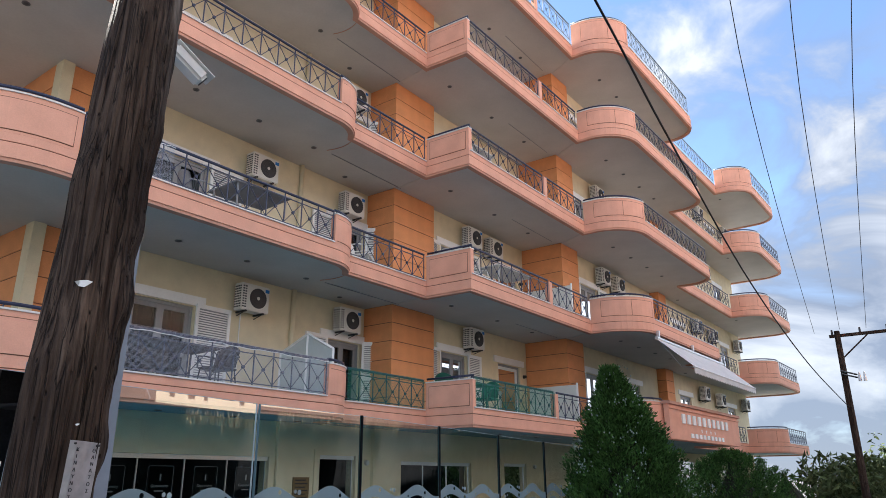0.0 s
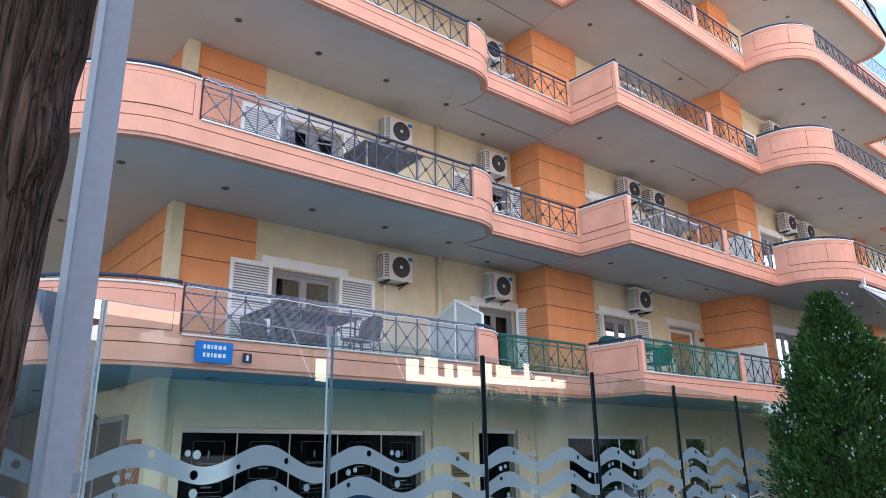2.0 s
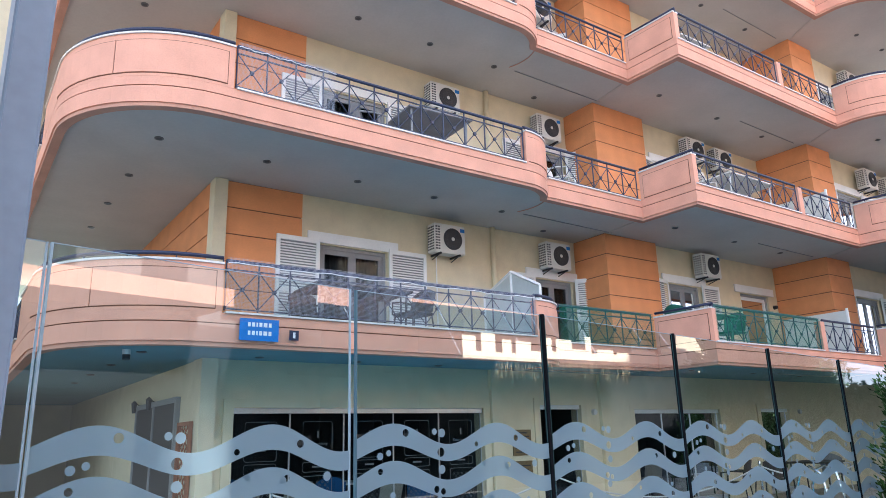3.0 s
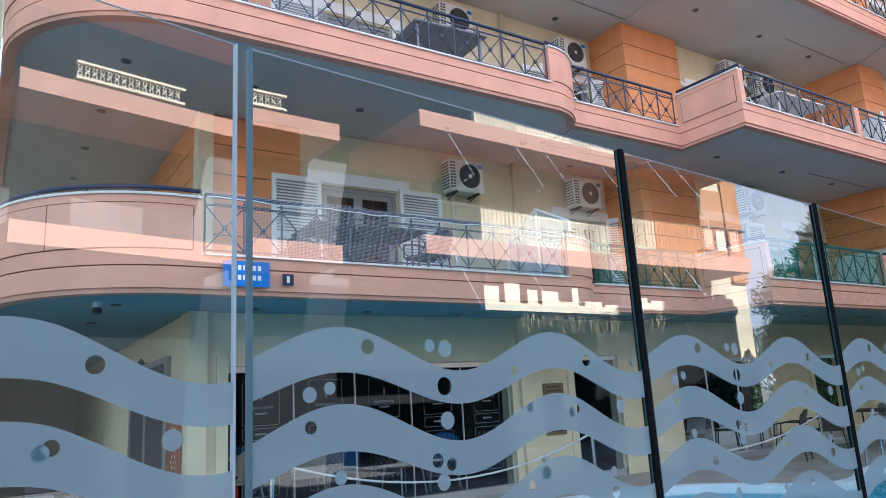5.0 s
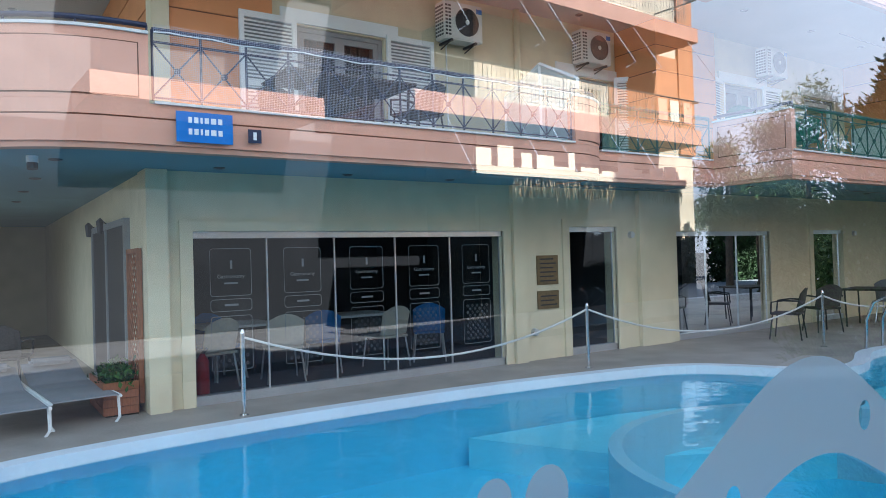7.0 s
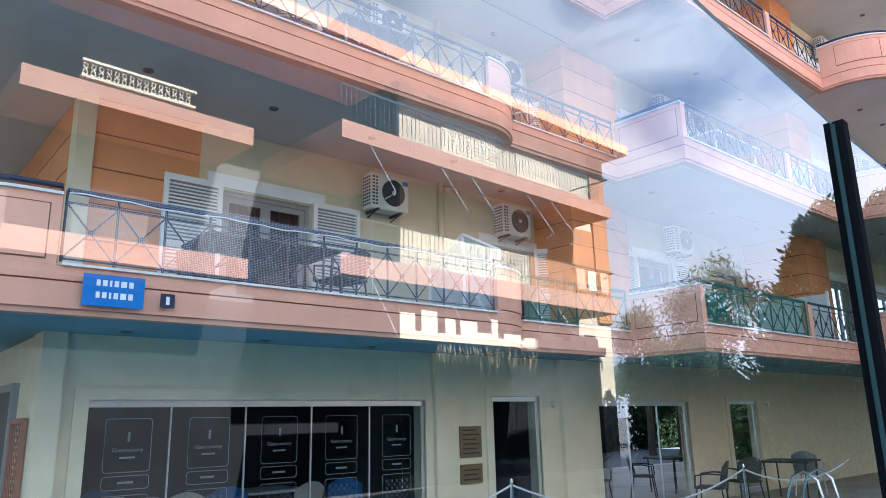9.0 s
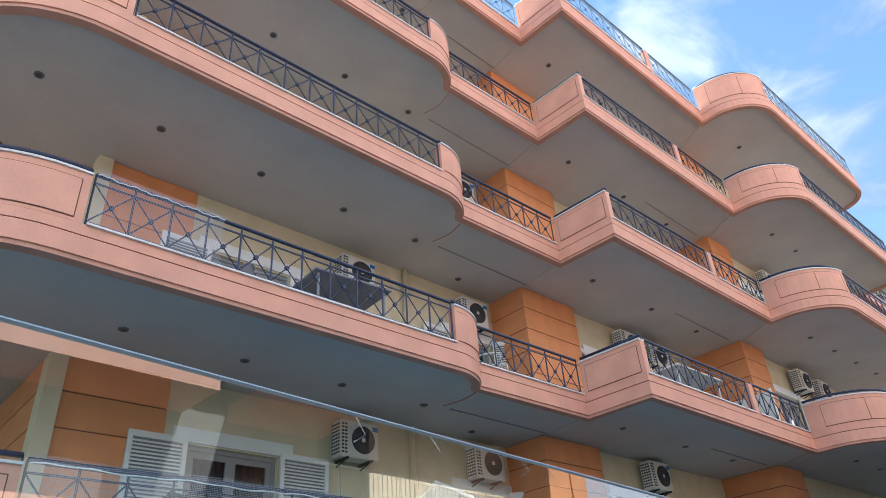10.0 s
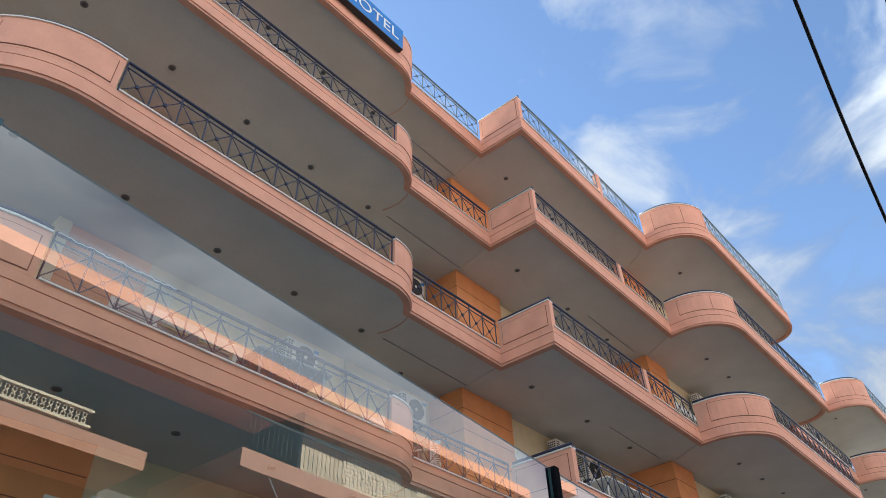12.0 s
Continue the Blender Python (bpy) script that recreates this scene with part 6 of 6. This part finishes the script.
table(14.6, 9.8, fl, 1.6, 0.8, 0.78, PLASTIC_WHITE, PLASTIC_WHITE, "white plastic table on an upper balcony", 0, "balcony_table")
fl = LEVELS[2] + 0.34
table(13.4, 9.9, fl, 1.0, 0.8, 0.72, PLASTIC_WHITE, PLASTIC_WHITE, "white plastic table on a high balcony", 0, "balcony_table")
for x, a in ((12.6, 80), (14.3, -70), (6.4, 40)):
    chair(x, 9.9 if x > 12 else 11.2, fl, a, PLASTIC_WHITE, PLASTIC_WHITE, "white plastic armchair on a high balcony", "balcony_chair", "balcony chairs")
fl = LEVELS[3] + 0.34
for x, a in ((6.3, 80), (7.1, -70)):
    chair(x, 10.4, fl, a, RATTAN, DARK, "dark rattan armchair on a high balcony", "balcony_chair", "balcony chairs")

FROST = glass_material("frosted_screen_glass", (0.75, 0.82, 0.84), rough=0.25, ior=1.5)
t = thing("balcony_screen", "white framed frosted glass screen with a sloping top between balconies", "screen", "balcony screens", at=(9.35, 10.45, LEVELS[0] + 0.34))
for a, b in (((0, 0, 0), (0, 0, 1.05)), ((0, 0, 1.05), (0.05, 0.8, 1.45)), ((0.05, 0.8, 1.45), (0.1, 1.65, 1.15)), ((0.1, 1.65, 0), (0.1, 1.65, 1.15)), ((0.05, 0.8, 0), (0.05, 0.8, 1.45))):
    bm = bmesh.new()
    rod(bm, a, b, 0.03, 4)
    part("frame", bm, WHITE, t)
bm = bmesh.new()
bm.faces.new([bm.verts.new(p) for p in ((0, 0, 0.02), (0.05, 0.8, 0.02), (0.05, 0.8, 1.43), (0, 0, 1.03))])
bm.faces.new([bm.verts.new(p) for p in ((0.05, 0.8, 0.02), (0.1, 1.65, 0.02), (0.1, 1.65, 1.13), (0.05, 0.8, 1.43))])
part("pane", bm, material("opal_screen", (0.55, 0.60, 0.60), 0.4, grain=20, amount=0.03, stain=0.05), t)
for k, (x, y) in enumerate(((17.95, 9.6), (17.95, 9.6))):
    t = thing("balcony_screen", "white framed opaque screen panel on a balcony", "screen", "balcony screens", at=(x, y, LEVELS[k] + 0.34))
    part("pane", boxed(0, 0.03, 0, 1.5, 0.05, 1.15), PLASTIC_WHITE, t)
    part("frame", boxed(-0.01, 0.04, -0.04, 0, 0, 1.2), WHITE, t)

# ---------- building across the street ----------
def opposite():
    # pale render: sunlight on boards, shutters and balusters is in its colour
    lit = material("sunlit_street_render", (0.66, 0.58, 0.44), 0.85, grain=40, amount=0.05, stain=0.1)
    iron = material("dark_iron", (0.05, 0.06, 0.055), 0.5, grain=30, amount=0.1, stain=0.1, bump=0.0)
    pale_iron = material("pale_iron", (0.34, 0.35, 0.32), 0.5, grain=30, amount=0.1, stain=0.1, bump=0.0)
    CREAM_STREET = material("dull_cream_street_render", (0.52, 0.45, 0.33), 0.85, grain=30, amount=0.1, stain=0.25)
    # near-black for openings, and a stand-in for shade on side and lower walls
    OPENING_SHADE = material("dark_opening_shade", (0.025, 0.027, 0.03), 0.95, grain=20, amount=0.2, stain=0.2, bump=0.0, spec=0.03)
    SALMON_STREET = material("faded_salmon_render", (0.46, 0.25, 0.18), 0.8, grain=50, amount=0.05, stain=0.12)
    FADED_ORANGE = material("faded_orange_render", (0.40, 0.18, 0.085), 0.8, grain=50, amount=0.06, stain=0.15)
    house = thing("apartment_house", "cream and salmon apartment house with long balconies across the street", "house", at=(*across(0, 0), GROUND))
    house.rotation_euler = (0, 0, STREET_TURN)
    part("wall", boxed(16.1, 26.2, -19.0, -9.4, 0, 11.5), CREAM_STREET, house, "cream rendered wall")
    # set-back wall is darkened in its colour to read as shaded
    part("wall", boxed(2.0, 16.1, -19.0, -11.6, 0, 11.5), material("shaded_street_render", (0.10, 0.10, 0.10), 0.85, grain=40, amount=0.06, stain=0.12), house, "rendered wall darkened as if in shade")
    part("side_wall", boxed(16.0, 16.12, -11.6, -9.38, 0, 11.5), OPENING_SHADE, house, "side wall with shade put into its dark colour")
    part("wall_panel", boxed(21.7, 26.25, -9.5, -9.36, 5.6, 8.46), FADED_ORANGE, house, "orange rendered wall panel")
    part("pier", boxed(25.4, 26.28, -9.7, -9.3, 5.1, 11.5), FADED_ORANGE, house, "orange corner pier")
    part("roof", boxed(1.8, 26.6, -19.4, -8.3, 11.5, 11.85), SALMON, house, "salmon roof edge")
    bx, bar = bmesh.new(), bmesh.new()
    for i in range(8):
        rod(bar, (0.15 * i, 0, 0.08), (0.15 * i, 0, 0.92), 0.008, 5)
    for i in range(4):
        c = 0.15 + 0.3 * i
        tube(bx, [(c + 0.07 * math.sin(a * 1.05), 0.01, 0.15 + 0.11 * a) for a in range(7)], 0.008, 5)
        tube(bx, [(c - 0.07 * math.sin(a * 1.05), 0.015, 0.15 + 0.11 * a) for a in range(7)], 0.008, 5)
    bar, bx = finish(bar, "bars", iron), finish(bx, "scrolls", pale_iron)
    for z, thick in ((5.12, 0.48), (8.46, 0.46)):
        for x0, x1, y0, y1 in ((13.0, 24.3, -11.6, -7.8), (6.6, 11.7, -11.7, -9.7)):
            near = x0 > 11
            b = part("balcony", boxed(x0, x1, y0, y1, z, z + thick), SALMON_STREET, house, "faded salmon balcony slab")
            if not near:
                continue
            part("handrail", boxed(x0, x1, y1 - 0.06, y1 - 0.02, z + 1.38, z + 1.42), iron, house)
            part("handrail", boxed(x1 - 0.06, x1 - 0.02, y0 + 2.2, y1 - 0.06, z + 1.38, z + 1.42), iron, house)
            n = int((x1 - x0) / 1.2)
            for i in range(n + 1):
                if i < n:
                    share("bars", bar, b, Matrix.Translation((x0 + 1.2 * i, y1 - 0.05, z + thick)))
                if 2 < i < n:
                    share("scrolls", bx, b, Matrix.Translation((x0 + 1.2 * i, y1 - 0.05, z + thick)))
        for x, wd in ((17.8, 2.5), (21.2, 2.2)):
            if z < 6 and x > 21:
                continue
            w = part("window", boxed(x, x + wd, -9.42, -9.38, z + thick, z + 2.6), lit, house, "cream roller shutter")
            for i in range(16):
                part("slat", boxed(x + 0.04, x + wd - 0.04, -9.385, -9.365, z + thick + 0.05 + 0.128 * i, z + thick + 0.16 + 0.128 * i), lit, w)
        for x in (7.0, 10.0):
            part("window", boxed(x, x + 1.3, -11.62, -11.58, z + thick, z + 2.6), OPENING_SHADE, house, "dark glazed opening")
    # ragged pale boards imitate sun patches on the wall, along the canopy edge
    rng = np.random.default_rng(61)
    part("fascia", boxed(13.2, 20.6, -5.96, -5.93, 3.46, 3.64), lit, house, "pale strip standing in for a sunlit wall patch")
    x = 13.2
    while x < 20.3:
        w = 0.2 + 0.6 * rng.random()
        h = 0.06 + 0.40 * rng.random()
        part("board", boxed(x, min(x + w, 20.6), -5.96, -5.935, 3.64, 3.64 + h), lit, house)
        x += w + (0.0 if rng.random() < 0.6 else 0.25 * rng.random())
    # cream balustrade on the set-back balcony, sunlit by its pale colour
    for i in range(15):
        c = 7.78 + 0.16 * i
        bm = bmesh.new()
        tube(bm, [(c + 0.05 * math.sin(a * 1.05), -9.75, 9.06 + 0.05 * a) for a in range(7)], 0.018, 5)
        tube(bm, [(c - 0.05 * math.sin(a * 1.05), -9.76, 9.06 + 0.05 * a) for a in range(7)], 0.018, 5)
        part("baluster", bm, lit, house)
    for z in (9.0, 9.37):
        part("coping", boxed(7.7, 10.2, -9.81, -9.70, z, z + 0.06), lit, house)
    # near-black sheets put where the lower walls lie in shade
    part("shopfront", boxed(2.05, 15.95, -11.65, -11.57, 0.1, 4.9), OPENING_SHADE, house, "dark sheet standing in for the shaded lower wall")
    part("shopfront", boxed(16.15, 25.3, -9.45, -9.37, 0.1, 4.5), OPENING_SHADE, house, "dark sheet standing in for the shaded lower wall")
    part("canopy", boxed(13.2, 20.6, -9.365, -5.97, 3.40, 3.48), OPENING_SHADE, house, "dark canopy over the shopfront")
    # awning arms
    for z in (5.12, 8.46):
        for x in (13.93, 16.33, 17.49, 19.87, 21.04, 23.81):
            bm = bmesh.new()
            tube(bm, [(x, -7.86, z - 0.02), (x, -6.9, z - 1.46), (x - 0.22, -7.05, z - 1.62)], 0.013, 5)
            part("awning_arm", bm, POST_GREY, house, "pale grey awning arm")
    # straw fringe over the ground floor
    rng = np.random.default_rng(60)
    n = 500
    pts = np.stack([14.2 + 6.2 * rng.random(n), -6.05 + 0.1 * rng.random(n), 3.12 + 0.25 * rng.random(n)], 1)
    dirs = np.stack([rng.normal(size=n) * 0.15, rng.normal(size=n) * 0.1, -np.ones(n)], 1)
    dirs /= np.linalg.norm(dirs, axis=1, keepdims=True)
    ob = sprays("straw_fringe", rng, pts, dirs, 0.38, leaf_material("dry_straw", (0.25, 0.20, 0.12)), house, 0.06, "dry straw fringe")
    ob["kind"] = "stuff"
    for k, x in enumerate((22.0, 22.6, 23.3)):
        bm = boxed(x, x + 0.45, -7.76, -7.74, 5.75, 6.4)
        part("laundry", bm, (SALMON, CREAM_CLOTH, SALMON)[k], house, "hanging laundry")
    return house


opposite()
bm = boxed(-4, 24, -9.0, -5.2, GROUND - 0.02, GROUND + 0.14)
pave = single("pavement_far", bm, ASPHALT, "grey asphalt pavement across the street", "pavement", kind="structure")
pave.location, pave.rotation_euler = (*across(0, 0), 0), (0, 0, STREET_TURN)
bm = bmesh.new()
prism(bm, [(-12, 2.2), (30, 4.4), (30, 5.1), (-12, 2.75)], GROUND - 0.02, GROUND + 0.1)
single("pavement_near", bm, CONCRETE, "pale concrete pavement along the glass fence", "pavement", kind="structure")
t = thing("opposite_house", "low house further along the street, darkened as if shaded", "house", at=(*across(0, 0), GROUND))
t.rotation_euler = (0, 0, STREET_TURN)
# dark wall colour carries the shade on this house
part("wall", boxed(-16, 1.98, -22, -10.5, 0, 7.0), material("shaded_house_render", (0.09, 0.084, 0.078), 0.85, grain=30, amount=0.05, stain=0.1), t)
part("roof", boxed(-16.4, 2.4, -22.4, -10.1, 7.0, 7.3), SALMON, t)
for x in (-12, -8, -3.5):
    part("window", boxed(x, x + 1.4, -10.52, -10.47, 1.0, 2.4), DARK, t)
    part("window", boxed(x, x + 1.4, -10.52, -10.47, 4.0, 5.4), DARK, t)

# plain wall added out of view; shades yard and fence behind the corner
single("wall_sun_blocker", boxed(-14, 1.9, 17.0, 23.9, GROUND, 15.5), CREAM, "plain cream wall added out of view to shade the yard", "wall", kind="structure")
